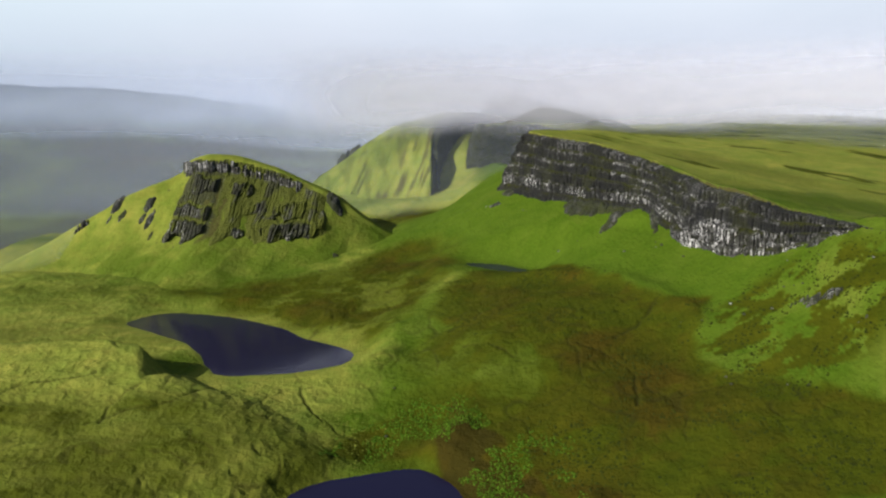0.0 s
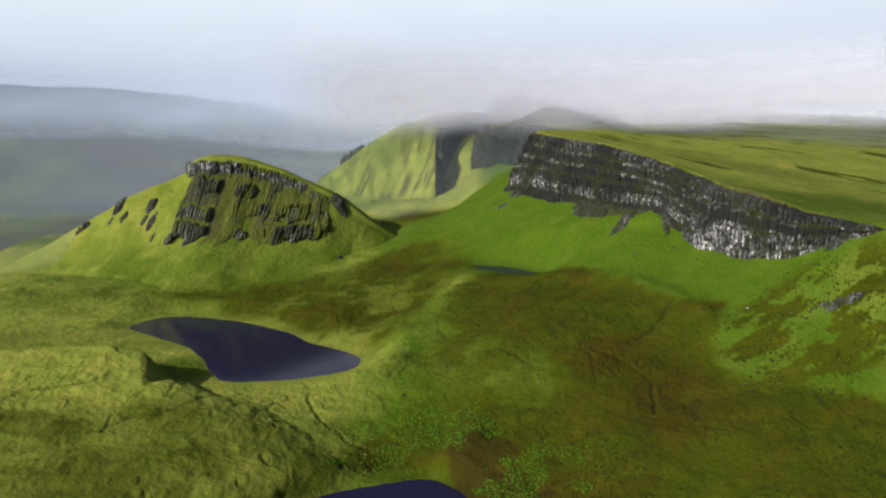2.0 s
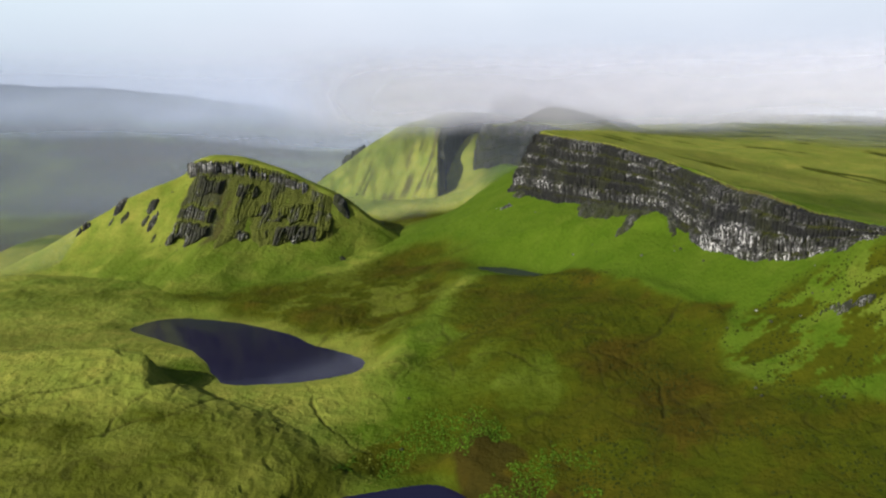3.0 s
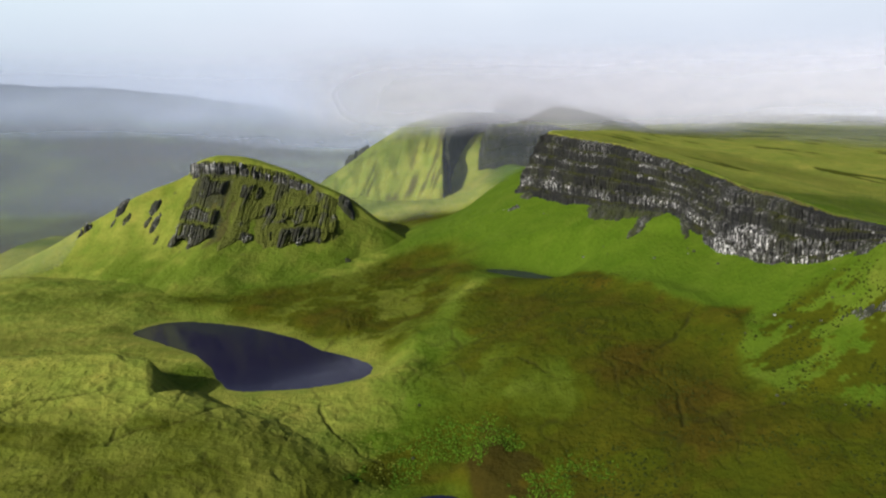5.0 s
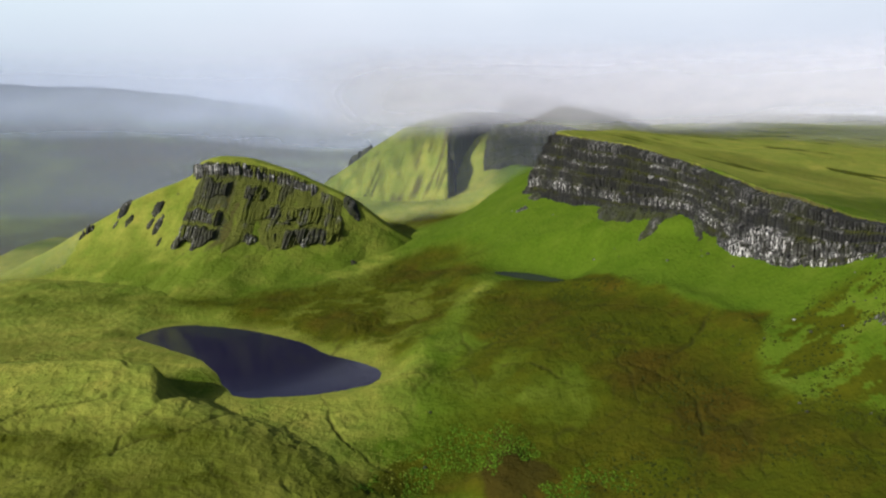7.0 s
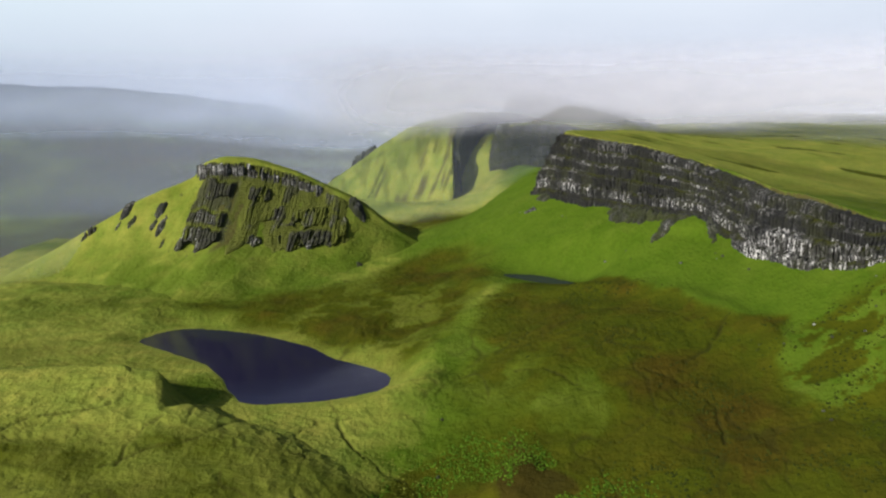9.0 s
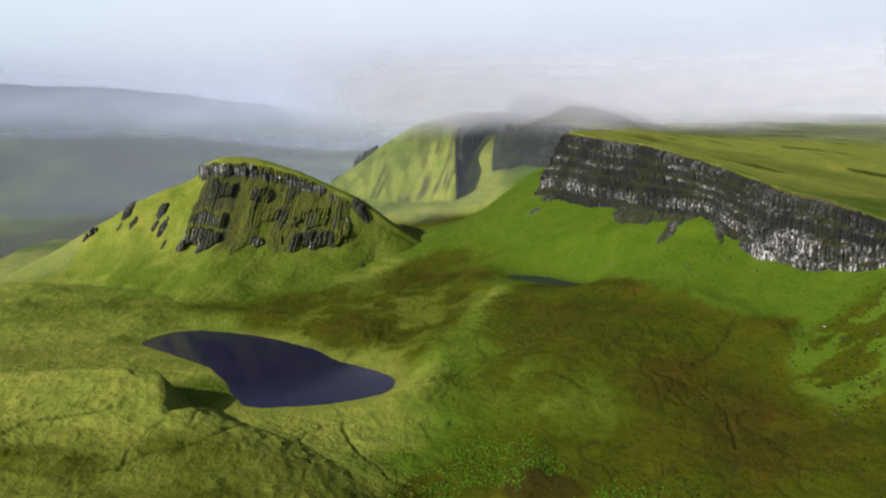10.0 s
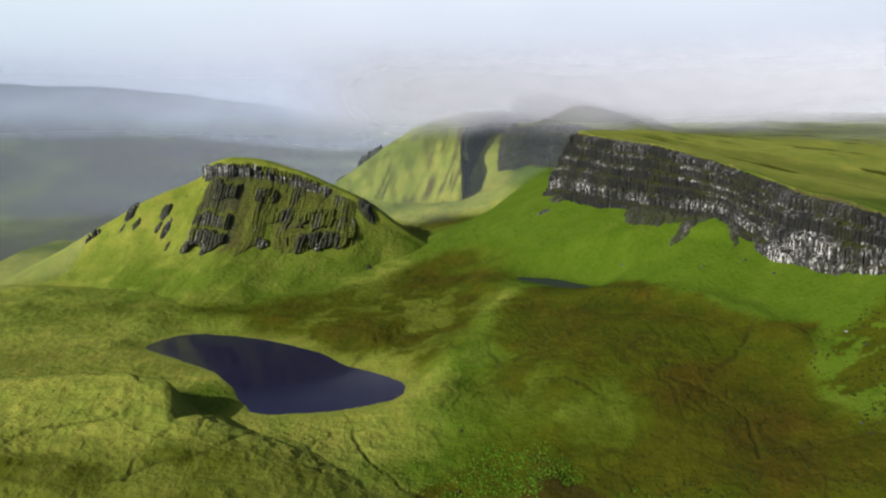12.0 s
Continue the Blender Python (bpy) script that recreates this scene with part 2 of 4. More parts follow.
def plate(spots):
    """A thin plate bent through the spot heights."""
    q = np.array(spots, float)
    m = len(q)
    d2 = ((q[:, None, :2] - q[None, :, :2]) ** 2).sum(-1) / 1e4
    k = 0.5 * d2 * np.log(d2 + 1e-9) + np.eye(m) * 0.02
    b = np.c_[np.ones(m), q[:, :2] / 100]
    s = np.linalg.solve(np.block([[k, b], [b.T, np.zeros((3, 3))]]), np.r_[q[:, 2], np.zeros(3)])

    def height(x, y):
        z = s[m] + s[m + 1] * x / 100 + s[m + 2] * y / 100
        for (px, py, _), w in zip(q, s):
            r2 = ((x - px) ** 2 + (y - py) ** 2) / 1e4
            z = z + w * 0.5 * r2 * np.log(r2 + 1e-9)
        return z
    return height


# shaded hollow between the hummock and the loch
DELL = round_ring([(-162, 396), (-154, 372), (-148, 355), (-140, 364), (-122, 386), (-104, 404), (-118, 436), (-146, 462), (-172, 448), (-172, 424)], 2)
# crest between the loch and the lochan, and the eastern edge of the heather knoll
CREST = [(-62, 398), (-36, 414), (-24, 451), (-7, 486), (8, 520), (18, 552)]
KNOLL_EDGE = [(62, 505), (92, 486), (112, 456), (124, 428), (132, 402), (134, 380)]

# peat seams and ditches on the moor
SEAMS = ([(34, 443), (58, 466), (78, 461), (99, 444), (104, 428)], [(90, 389), (105, 401), (122, 423)],
         [(-82, 404), (-66, 359), (-49, 341), (-38, 335)], [(-214, 338), (-204, 356)], [(11, 404), (25, 399), (39, 379)], [(-145, 354), (-151, 348), (-153, 335), (-151, 321)],
         [(-199, 357), (-185, 359), (-172, 365)], [(-157, 320), (-140, 335), (-125, 340), (-114, 361)], [(70, 383), (83, 372), (92, 353), (87, 326)])


def seam_depth(x, y):
    """1 in the bed of a seam, 0 past its edge."""
    best = np.full(np.shape(x), 99.0)
    wx, wy = x + 2.5 * fbm(x, y, 12, 3, 610), y + 2.5 * fbm(x, y, 12, 3, 611)
    for line in SEAMS:
        best = np.minimum(best, seg_distance(wx, wy, line)[0])
    return smooth((1.1 - best + 0.9 * fbm(x, y, 6, 2, 612)) / 0.9)


def creases(x, y):
    """1 along the small winding cracks and sheep tracks of the moor."""
    wx, wy = x + 6 * fbm(x, y, 24, 3, 621), y + 6 * fbm(x, y, 24, 3, 622)
    line = np.minimum(np.abs(fbm(wx, wy, 52, 3, 623)), 1.3 * np.abs(fbm(wx * 0.7, wy * 1.4, 36, 3, 624)))
    return smooth((0.022 - line) / 0.018) * smooth((fbm(x, y, 45, 3, 625) + 0.10) / 0.25)


LOWLAND = plate(FORELAND + KNOLL + CORRIE + VALLEY + TALUS)

LOCH = round_ring([(-218, 508), (-210, 530), (-192, 540), (-172, 534), (-150, 527), (-126, 512), (-102, 492), (-93, 478), (-84, 468), (-66, 455), (-51, 440),
                   (-54, 420), (-70, 405), (-97, 398), (-121, 395), (-133, 414), (-147, 443), (-163, 464), (-182, 478), (-205, 496)], 1)
UPPER_LOCH = round_ring([(14, 565), (28, 567), (43, 560), (57, 545), (64, 534), (50, 529), (26, 546)], 2)
NEAR_LOCH = round_ring([(-66, 284), (-54, 299), (-36, 307), (-18, 313), (-6, 312), (3, 301), (9, 286), (8, 268), (-50, 260)], 2)
LOCHS = ((LOCH, 0.0), (UPPER_LOCH, 31.5), (NEAR_LOCH, -14.0))

# foot of the escarpment, from its near end to the corner and round into the corrie behind
SCARP = [(330, 200), (262, 318), (215, 378), (186, 412), (168, 440), (156, 476), (146, 512), (132, 540), (112, 566), (84, 606), (62, 646), (50, 678), (66, 704),
         (112, 745), (128, 800), (92, 858), (48, 890), (30, 914), (34, 950), (52, 1010), (40, 1080), (-10, 1160), (-60, 1320), (-150, 1700), (-300, 2400), (-800, 4900)]
RIM_U = [0, 100, 212, 256, 299, 330, 359, 435, 485, 583, 700, 900, 1300, 2000, 4000]
RIM_Z = [62, 72, 80, 83, 88, 95, 97, 111, 121, 130, 131, 138, 158, 185, 240]


def scarp_side(x, y):
    """Metres behind the escarpment's foot; negative in front."""
    d, side = seg_distance(x, y, SCARP)
    return d * np.where(side < 0, 1, -1)


def plateau(x, y, d):
    u = -0.438 * x + 0.899 * y
    return np.interp(u, RIM_U, RIM_Z) + (28 + 9 * fbm(x, y, 60, 4, 33)) * blob(x, y, 150, 1010, 85, 120, 0) + 22 * blob(x, y, 72, 1070, 50, 60, 0) - 10 * smooth(d / 150) + 40 * smooth((y - 700) / 900) * smooth((d - 60) / 400) + 2.0 * fbm(x, y, 90, 4, 31) * smooth(d / 40) \
        + 1.3 * fbm(x * 0.5 + y * 0.25, y - 0.5 * x, 24, 3, 37) * smooth(d / 25)


def stairs(t, steps, sharp=0.6):
    k = np.floor(t * steps)
    fr = t * steps - k
    return (k + (1 - sharp) * fr + sharp * smooth((fr - 0.25) / 0.5)) / steps


RIDGE_X = [-470, -414, -372, -335, -293, -262, -242, -228, -212, -186, -147, -127, -103, -88, -63, -48, -35, -15, 40]
RIDGE_Z = [-12, 2, 24, 45, 69, 83, 94, 100, 108, 106, 94, 85, 75, 65, 46, 37, 31, 25, 14]


def hill_height(x, y):
    """The isolated hill: a flat-topped ridge, crags below its brow, a grass apron to its foot."""
    ridge = sum(np.interp(x + o, RIDGE_X, RIDGE_Z) for o in (-6, -3, 0, 3, 6)) / 5
    crest = 712 - 18 * smooth((x + 200) / 120) + 6 * fbm(x, y * 0, 60, 2, 41)
    reach = np.clip(ridge, 62, 200) / 110
    t = (crest - y) / reach
    front = np.interp(t, [-30, 0, 8, 13, 22, 62, 82, 110, 145, 190], [110, 110, 108, 97, 90, 44, 33, 20, 8, -14])
    back = np.interp(-t, [0, 22, 40, 110, 180, 260], [110, 107, 92, 40, 5, -40])
    prof = np.where(t > 0, front, back) / 110
    step = 4 * smooth((x + 237) / 4) * smooth((-205 - x) / 24) * smooth((prof - 0.85) / 0.08) - 3 * smooth((-237 - x) / 4) * smooth((x + 275) / 30) * smooth((prof - 0.85) / 0.08)
    rocky = smooth((prof - 0.28) / 0.15) * smooth((1.0 - prof) / 0.1)
    ribs = fbm(x - 0.35 * (y - 640), y * 0.12, 19, 4, 43) * 4.0 * rocky + fbm(x + 0.2 * y, y * 0.1, 34, 2, 44) * 3.0 * smooth((prof - 0.05) / 0.2) * smooth((1.0 - prof) / 0.1)
    apron = smooth((prof - 0.03) / 0.1) * smooth((0.5 - prof) / 0.15)
    ribs = ribs + apron * (1.3 * fbm(x - 0.35 * (y - 600), y * 0.08, 11, 3, 46) + 2.0 * fbm(x, y * 0.2, 40, 2, 49))
    return np.clip(ridge, -30, 200) * prof + step + ribs * np.clip(ridge / 90, 0, 1) + 0.6 * fbm(x, y, 12, 3, 45)


def spur_height(x, y):
    """The grassy spur under the cloud, cut off by a cliff on its far flank."""
    ridge = np.interp(y, [880, 945, 1050, 1130, 1245], [124, 130, 142, 128, 20])
    left = -38 - 0.2 * (y - 945) - x
    left = 0.5 * (left + np.hypot(left, 16))
    ahead = np.maximum(946 - 0.45 * (x + 6) - y, 0)
    z = ridge - 0.70 * left - 0.85 * ahead + 0.35 * np.minimum(left, ahead) + 0.22 * np.clip(x + 42, 0, 44)
    across, down = -0.49 * x + 0.87 * y, 0.87 * x + 0.49 * y
    gully = fbm(x - 0.45 * y, y * 0.12, 24, 4, 54)
    z = z + 6 * fbm(across, down * 0.25, 46, 4, 51) * smooth((150 - z) / 40) + (10 * gully + 2.5 * fbm(x - 0.3 * y, y * 0.2, 9, 3, 56) - 5 * smooth((np.abs(gully + 0.1) < 0.05) * 1.0)) * smooth(ahead / 20) + 5 * np.maximum(0, fbm(x, y, 34, 4, 55)) * smooth((z - 95) / 20) + 1.0 * fbm(x, y, 14, 3, 52)
    cut = smooth((-5 + 0.60 * np.maximum(y - 935, 0) + 3 * fbm(y, x, 30, 3, 53) - x) / 8)
    return z * cut - 60 * (1 - cut)


def far_land(x, y):
    """The low moor beyond, rising to hills in the cloud."""
    r = np.hypot(x, y)
    rise = np.interp(r, [0, 1200, 1800, 2600, 3400, 4100, 4600, 4990], [-40, -70, -95, -60, 5, 110, 190, 215])
    west = smooth((-np.arctan2(x, np.maximum(y, 1)) - radians(6)) / radians(18))
    shelf = 60 * smooth((r - 2400 - 260 * fbm(x, y, 900, 3, 62)) / 520) * west
    return rise + 30 * fbm(x, y, 700, 4, 61) * smooth((r - 1200) / 1500) + shelf + 80 * west * smooth((r - 3900) / 600)


def low_ground(x, y):
    """All but the escarpment, hill and spur."""
    z = LOWLAND(x, y)
    r = np.hypot(x, y)
    z = np.clip(z, -60, 90 + 50 * smooth((y - 900) / 40) * smooth((70 - x) / 20) * smooth((x + 30) / 20) * smooth((1120 - y) / 60))
    # hummock and rim that hold the loch
    brink = np.interp(y, [300, 340, 354, 388, 420, 450], [-120, -135, -143, -157, -180, -212]) + 2.5 * fbm(x, y, 26, 3, 17)
    run = np.interp(y, [300, 353, 371, 387], [96, 58, 34, 26])
    back = smooth((440 - y - 0.10 * (x + 160) - 7 * np.exp(-((x - brink) / 20) ** 2) + 5 * fbm(x, y, 30, 3, 18)) / 46)
    swell = np.clip(1 - (x - brink) / run, 0, 1) * back * smooth((y - 268) / 50) * smooth((x + 430) / 130)
    crown = 10.3 + 0.2 * (np.minimum(y, 398) - 352) - 0.035 * np.maximum(-170 - x, 0) + 1.6 * fbm(x, y, 48, 3, 19)
    z = z * (1 - swell) + np.maximum(crown, z) * swell
    inner = np.clip(-ring_distance(x, y, DELL) / 23 + 0.04 * fbm(x, y, 14, 3, 20), 0, 1)
    inner = 0.5 * inner + 0.5 * smooth(inner)
    z = z * (1 - inner) + 0.8 * inner
    z = z + 0.8 * blob(x, y, -96, 386, 36, 6, 14) + 2.4 * blob(x, y, -64, 402, 36, 9, 30)
    # crest that runs from the loch up to the lochan
    away = seg_distance(x, y, CREST)[0]
    z = z + 2.2 * np.exp(-(away / 13.0) ** 2) - 3.0 * blob(x, y, -52, 500, 18, 44, -20)
    # grass fan below the gully of the escarpment
    z = z + 5 * blob(x, y, 139, 521, 9, 16, 20) + 2.5 * blob(x, y, 126, 528, 5, 14, 30)
    # steep dark bank and the bowl beside it
    z = z + 2.5 * blob(x, y, 2, 322, 9, 26, -28) - 3 * blob(x, y, 34, 342, 26, 20, 0) - 2.5 * blob(x, y, -26, 322, 14, 18, 0)
    # edge of the knoll above the green bottom
    brow = seg_distance(x, y, KNOLL_EDGE)[0]
    z = z + 2.6 * np.exp(-(brow / 8.0) ** 2)
    lump = 0.35 + 0.65 * smooth((fbm(x, y, 120, 2, 3) + 0.25) / 0.6)
    lump = lump * (1 - 0.85 * smooth(1.6 * blob(x, y, -148, 402, 30, 40, 0))) * (1 - 0.6 * blob(x, y, -95, 345, 75, 45, 0))
    talus = smooth((x - 10) / 50) * smooth((y - 420 + 0.5 * (x - 60)) / 50)
    lump = lump * (1 - 0.75 * talus)
    ledge = 4.5 * fbm(x + 5 * fbm(x, y, 22, 2, 12), y, 46, 4, 11, 0.55)
    edge = np.floor(ledge) + smooth((ledge - np.floor(ledge) - 0.40) / 0.20)
    z = z + lump * (2.4 * fbm(x, y, 44, 4, 5, 0.5) + 0.5 * edge - 0.4 * ledge + 0.8 * fbm(x, y, 11, 4, 8)) + (0.34 + 0.26 * smooth((430 - y) / 60) * smooth((20 - x) / 60)) * fbm(x, y, 4.5, 3, 9) * (1 - 0.6 * talus)
    near_moor = r < 640
    u, w = -0.438 * x + 0.899 * y, 0.899 * x + 0.438 * y
    z = z + talus * (1.7 * fbm(u, w * 0.18, 20, 4, 15) + 1.4 * fbm(x, y, 60, 2, 16))
    if near_moor.any():
        z[near_moor] = z[near_moor] - 0.4 * creases(x[near_moor], y[near_moor]) * (1 - talus[near_moor])
    z = z + 0.40 * np.sin(2.2 * z + 5 * fbm(x, y, 35, 3, 14)) * lump * smooth((460 - y) / 60) * smooth((-45 - x) / 40)
    near = (r > 280) & (r < 520)
    if near.any():
        z[near] = z[near] - 0.8 * seam_depth(x[near], y[near])
    far = smooth((r - 950) / 500)
    z = z * (1 - far) + far_land(x, y) * far
    for ring, level in LOCHS:
        cx, cy = np.mean(ring, axis=0)
        near = np.hypot(x - cx, y - cy) < 190
        if not near.any():
            continue
        d = ring_distance(x[near], y[near], ring) + 1.6 * fbm(x[near], y[near], 14, 3, 71)
        shore = level + np.where(d < 0, np.maximum(0.25 * d, -3), 0.06 * d + 0.12)
        k = smooth(d / np.where(level < -1, 12, 28 - 22 * blob(x[near], y[near], -150, 420, 30, 45, 20)))
        hold = np.maximum(z[near], level + 0.3) * (1 - smooth((d - 12) / 25)) + z[near] * smooth((d - 12) / 25)
        z[near] = shore * (1 - k) + hold * k
    return z


def terrain(x, y):
    """Heights of the whole land, and how far behind the escarpment's foot each place is."""
    x, y = np.asarray(x, float), np.asarray(y, float)
    z = low_ground(x, y)
    d = scarp_side(x, y) + 2.2 * fbm(x, y, 22, 3, 81)
    top = plateau(x, y, np.maximum(d, 0))
    top = top + (z - top) * smooth((np.hypot(x, y) - 1350) / 450)
    width = 0.42 * np.clip(top - z, 8, 60) + 2 + 0.6 * np.maximum(y - 1150, 0)
    back = d - 4.5
    t = np.clip(back / width, 0, 1)
    z = np.where(back > 0, z + np.maximum(top - z, 0) * stairs(t, 5), z)
    z = np.where(back > width, top, z)
    return z, d


def in_hill(x, y):
    """Metres inside the hill's foot line, roughly."""
    return hill_height(x, y) - low_ground(x, y)


# ---- mesh helpers ----
def mesh_from(name, verts, faces, material, smooth_faces=False):
    me = bpy.data.meshes.new(name)
    verts = np.asarray(verts, np.float32)
    faces = np.asarray(faces, np.int32)
    k = faces.shape[1]
    me.vertices.add(len(verts))
    me.vertices.foreach_set("co", verts.ravel())
    me.loops.add(faces.size)
    me.loops.foreach_set("vertex_index", faces.ravel())
    me.polygons.add(len(faces))
    me.polygons.foreach_set("loop_start", np.arange(0, faces.size, k, dtype=np.int32))
    me.polygons.foreach_set("use_smooth", np.full(len(faces), smooth_faces))
    me.materials.append(material)
    me.update(calc_edges=True)
    return me


def grid_faces(rows, cols, wrap=False):
    i, j = np.meshgrid(np.arange(rows - 1), np.arange(cols if wrap else cols - 1), indexing="ij")
    j2 = (j + 1) % cols
    a, b, c, d = i * cols + j, i * cols + j2, (i + 1) * cols + j2, (i + 1) * cols + j
    return np.stack([a, b, c, d], -1).reshape(-1, 4)


def part(name, me, parent, label=""):
    ob = new(name, me)
    ob.parent = parent
    return tagged(ob, label=label) if label else ob


def thing(name, label, category, at=(0, 0, 0), group="", kind=""):
    ob = new(name)
    ob.location = at
    return tagged(ob, label, category, group, kind)


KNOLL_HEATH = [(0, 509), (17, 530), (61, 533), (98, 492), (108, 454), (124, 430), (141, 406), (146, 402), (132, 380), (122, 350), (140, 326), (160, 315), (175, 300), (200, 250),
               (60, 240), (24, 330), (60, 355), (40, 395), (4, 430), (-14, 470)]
FORE_HEATH = [(-235, 345), (-185, 341), (-158, 336), (-131, 344), (-103, 342), (-68, 326), (-47, 318), (-52, 296), (-68, 284), (-90, 250), (-240, 250)]
HOLLOW = [(-205, 574), (-155, 546), (-108, 512), (-66, 474), (-48, 446), (-22, 470), (2, 515), (10, 560), (2, 620), (-30, 650), (-80, 606), (-140, 586)]
DARK_BANK = [(7, 356), (-7, 300), (-10, 280), (44, 280), (38, 296), (26, 322)]
BANK = [(-39, 344), (-23, 358), (2, 364), (12, 350), (28, 322), (52, 309), (54, 270), (8, 280), (5, 311), (-11, 322), (-36, 317), (-55, 312)]


def cover_of(x, y, z, slope, d, craggy=1.0):
    """Plant cover: heather, lush grass, bare rock, peat; some sunlight and shade are painted in."""
    wob = 0.45 * fbm(x, y, 40, 4, 91) + 0.25 * fbm(x, y, 9, 3, 92)
    wob = wob + 0.35 * (smooth((fbm(x, y, 28, 5, 90, 0.6) + 0.10) / 0.16) - 0.5)
    heath = np.zeros_like(x)
    for cx, cy, rx, ry, turn, w in ((-40, 770, 46, 40, 0, 0.6), (-300, 470, 120, 40, 0, 0.22), (-230, 575, 110, 18, 0, 0.25), (30, 335, 62, 58, 0, 0.6), (18, 405, 42, 44, 0, 0.6)):
        heath = np.maximum(heath, w * blob(x, y, cx, cy, rx, ry, turn))
    heath = np.clip(heath * (0.85 + 0.9 * wob), 0, 1)
    heath = np.maximum(heath, 0.22 * smooth((fbm(x + 0.15 * y, y * 0.2, 10, 4, 108, 0.6) - 0.02) / 0.3) * smooth((y - 830) / 40) * smooth((1100 - y) / 60) * smooth((20 - x) / 20))
    heath = np.maximum(heath, 0.15 * smooth((fbm(x * 0.6, y, 22, 5, 107, 0.6) - 0.04) / 0.16) * smooth((-90 - x) / 60) * smooth((600 - y) / 60))
    wx, wy = x + 11 * fbm(x, y, 30, 5, 101, 0.6), y + 11 * fbm(x, y, 30, 5, 102, 0.6)
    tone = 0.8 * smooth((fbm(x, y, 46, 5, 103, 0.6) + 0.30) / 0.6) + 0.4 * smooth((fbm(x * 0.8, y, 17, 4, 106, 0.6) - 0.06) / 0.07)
    # the knoll's dark tone holds its heather and a painted cloud shadow
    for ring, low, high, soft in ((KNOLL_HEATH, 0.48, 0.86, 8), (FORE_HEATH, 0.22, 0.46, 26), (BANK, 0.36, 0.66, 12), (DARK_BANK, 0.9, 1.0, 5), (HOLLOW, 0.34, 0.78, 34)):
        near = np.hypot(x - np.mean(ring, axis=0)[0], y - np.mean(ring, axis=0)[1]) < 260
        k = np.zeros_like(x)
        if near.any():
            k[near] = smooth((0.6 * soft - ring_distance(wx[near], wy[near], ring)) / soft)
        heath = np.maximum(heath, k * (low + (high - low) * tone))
    # the crest's sunlit strip, painted as paler grass
    heath = heath * (1 - 0.6 * np.exp(-(seg_distance(wx, wy, CREST)[0] / 10.0) ** 2))
    lush = np.maximum(smooth((d + 150) / 70) * (d < 12), 0)
    lush = np.maximum(lush, 0.9 * blob(x, y, -22, 352, 48, 20, 12))
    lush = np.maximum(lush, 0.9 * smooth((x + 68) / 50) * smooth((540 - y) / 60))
    # darker grass in the dell, to deepen the shade on its slope
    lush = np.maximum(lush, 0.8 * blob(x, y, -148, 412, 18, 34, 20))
    lush = np.maximum(lush, 0.60 * blob(x, y, -190, 620, 200, 110, 0))
    lush = np.maximum(lush, 0.5 * smooth((d + 5) / 10) * smooth((30 - d) / 20))
    lush = np.maximum(lush, 0.95 * blob(x, y, 150, 526, 16, 18, 0))
    lush = lush * (1 - smooth((y - 740) / 80) * smooth((60 - x) / 40)) * (1 - 0.25 * smooth((x - 150) / 50))
    lush = np.maximum(lush, 0.5 * smooth((y - 820) / 40) * smooth((-20 - x) / 60) * (d < 0))
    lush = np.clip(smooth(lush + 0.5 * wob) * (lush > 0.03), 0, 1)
    patch = smooth((fbm(x * 0.6 + 0.3 * y, y - 0.25 * x, 13, 6, 93, 0.66) + 0.02) / 0.10) * smooth(1.6 * blob(x, y, 166, 358, 48, 40, 0))
    run, over = 0.76 * x - 0.65 * y, 0.65 * x + 0.76 * y
    band = smooth((fbm(run * 0.2, over, 16, 4, 100) - 0.16) / 0.14) * smooth((d - 25) / 40)
    heath = np.where(d > 0, 0.0, heath)
    heath = np.maximum(heath, (0.08 + 0.22 * fbm(run * 0.3, over, 50, 3, 104)) * smooth((d - 15) / 40))
    heath = np.maximum(heath, 0.5 * band * smooth((fbm(run * 0.4, over, 9, 3, 105) + 0.4) / 0.5))
    heath = np.maximum(heath * (1 - 0.7 * smooth(1.5 * blob(x, y, 166, 358, 42, 34, 0))), 0.56 * patch)
    heath = np.maximum(heath, (0.75 + 0.5 * fbm(x, y, 30, 4, 110, 0.6)) * smooth(1.5 * blob(x, y, 130, 1010, 100, 130, 0)) * smooth((y - 860) / 50))
    craggy = np.where(craggy > 1.5, craggy, np.maximum(craggy, 0))
    rock = np.where(craggy > 1.5, craggy - 2, smooth((slope - 0.85 + 0.5 * fbm(x, y, 8, 3, 94)) / 0.35) * craggy * (1 - 0.9 * blob(x, y, 150, 526, 14, 14, 0)))
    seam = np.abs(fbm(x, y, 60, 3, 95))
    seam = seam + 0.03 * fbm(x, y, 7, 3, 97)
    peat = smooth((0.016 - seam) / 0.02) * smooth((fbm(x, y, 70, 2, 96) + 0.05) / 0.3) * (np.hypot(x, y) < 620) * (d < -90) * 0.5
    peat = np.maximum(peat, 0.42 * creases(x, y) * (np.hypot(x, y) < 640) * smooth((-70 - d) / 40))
    peat = np.maximum(peat, 0.55 * smooth((2 - ring_distance(wx, wy, DARK_BANK)) / 4) * smooth((fbm(x, y, 9, 4, 109, 0.6) + 0.5) / 0.5))
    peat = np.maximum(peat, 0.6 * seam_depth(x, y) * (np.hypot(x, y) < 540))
    # far moor: heather and peat, laid on darker to stand for cloud shadow
    far = smooth((np.hypot(x, y) - 950) / 350) * ((d < 0) | ((y > 1200) & (x < 60))) * np.where((np.hypot(x, y) < 1300) & (spur_height(x, y) > z - 3), 0, 1)
    heath = np.maximum(heath, far * np.clip(0.5 + 0.8 * fbm(x, y, 260, 4, 98), 0, 1))
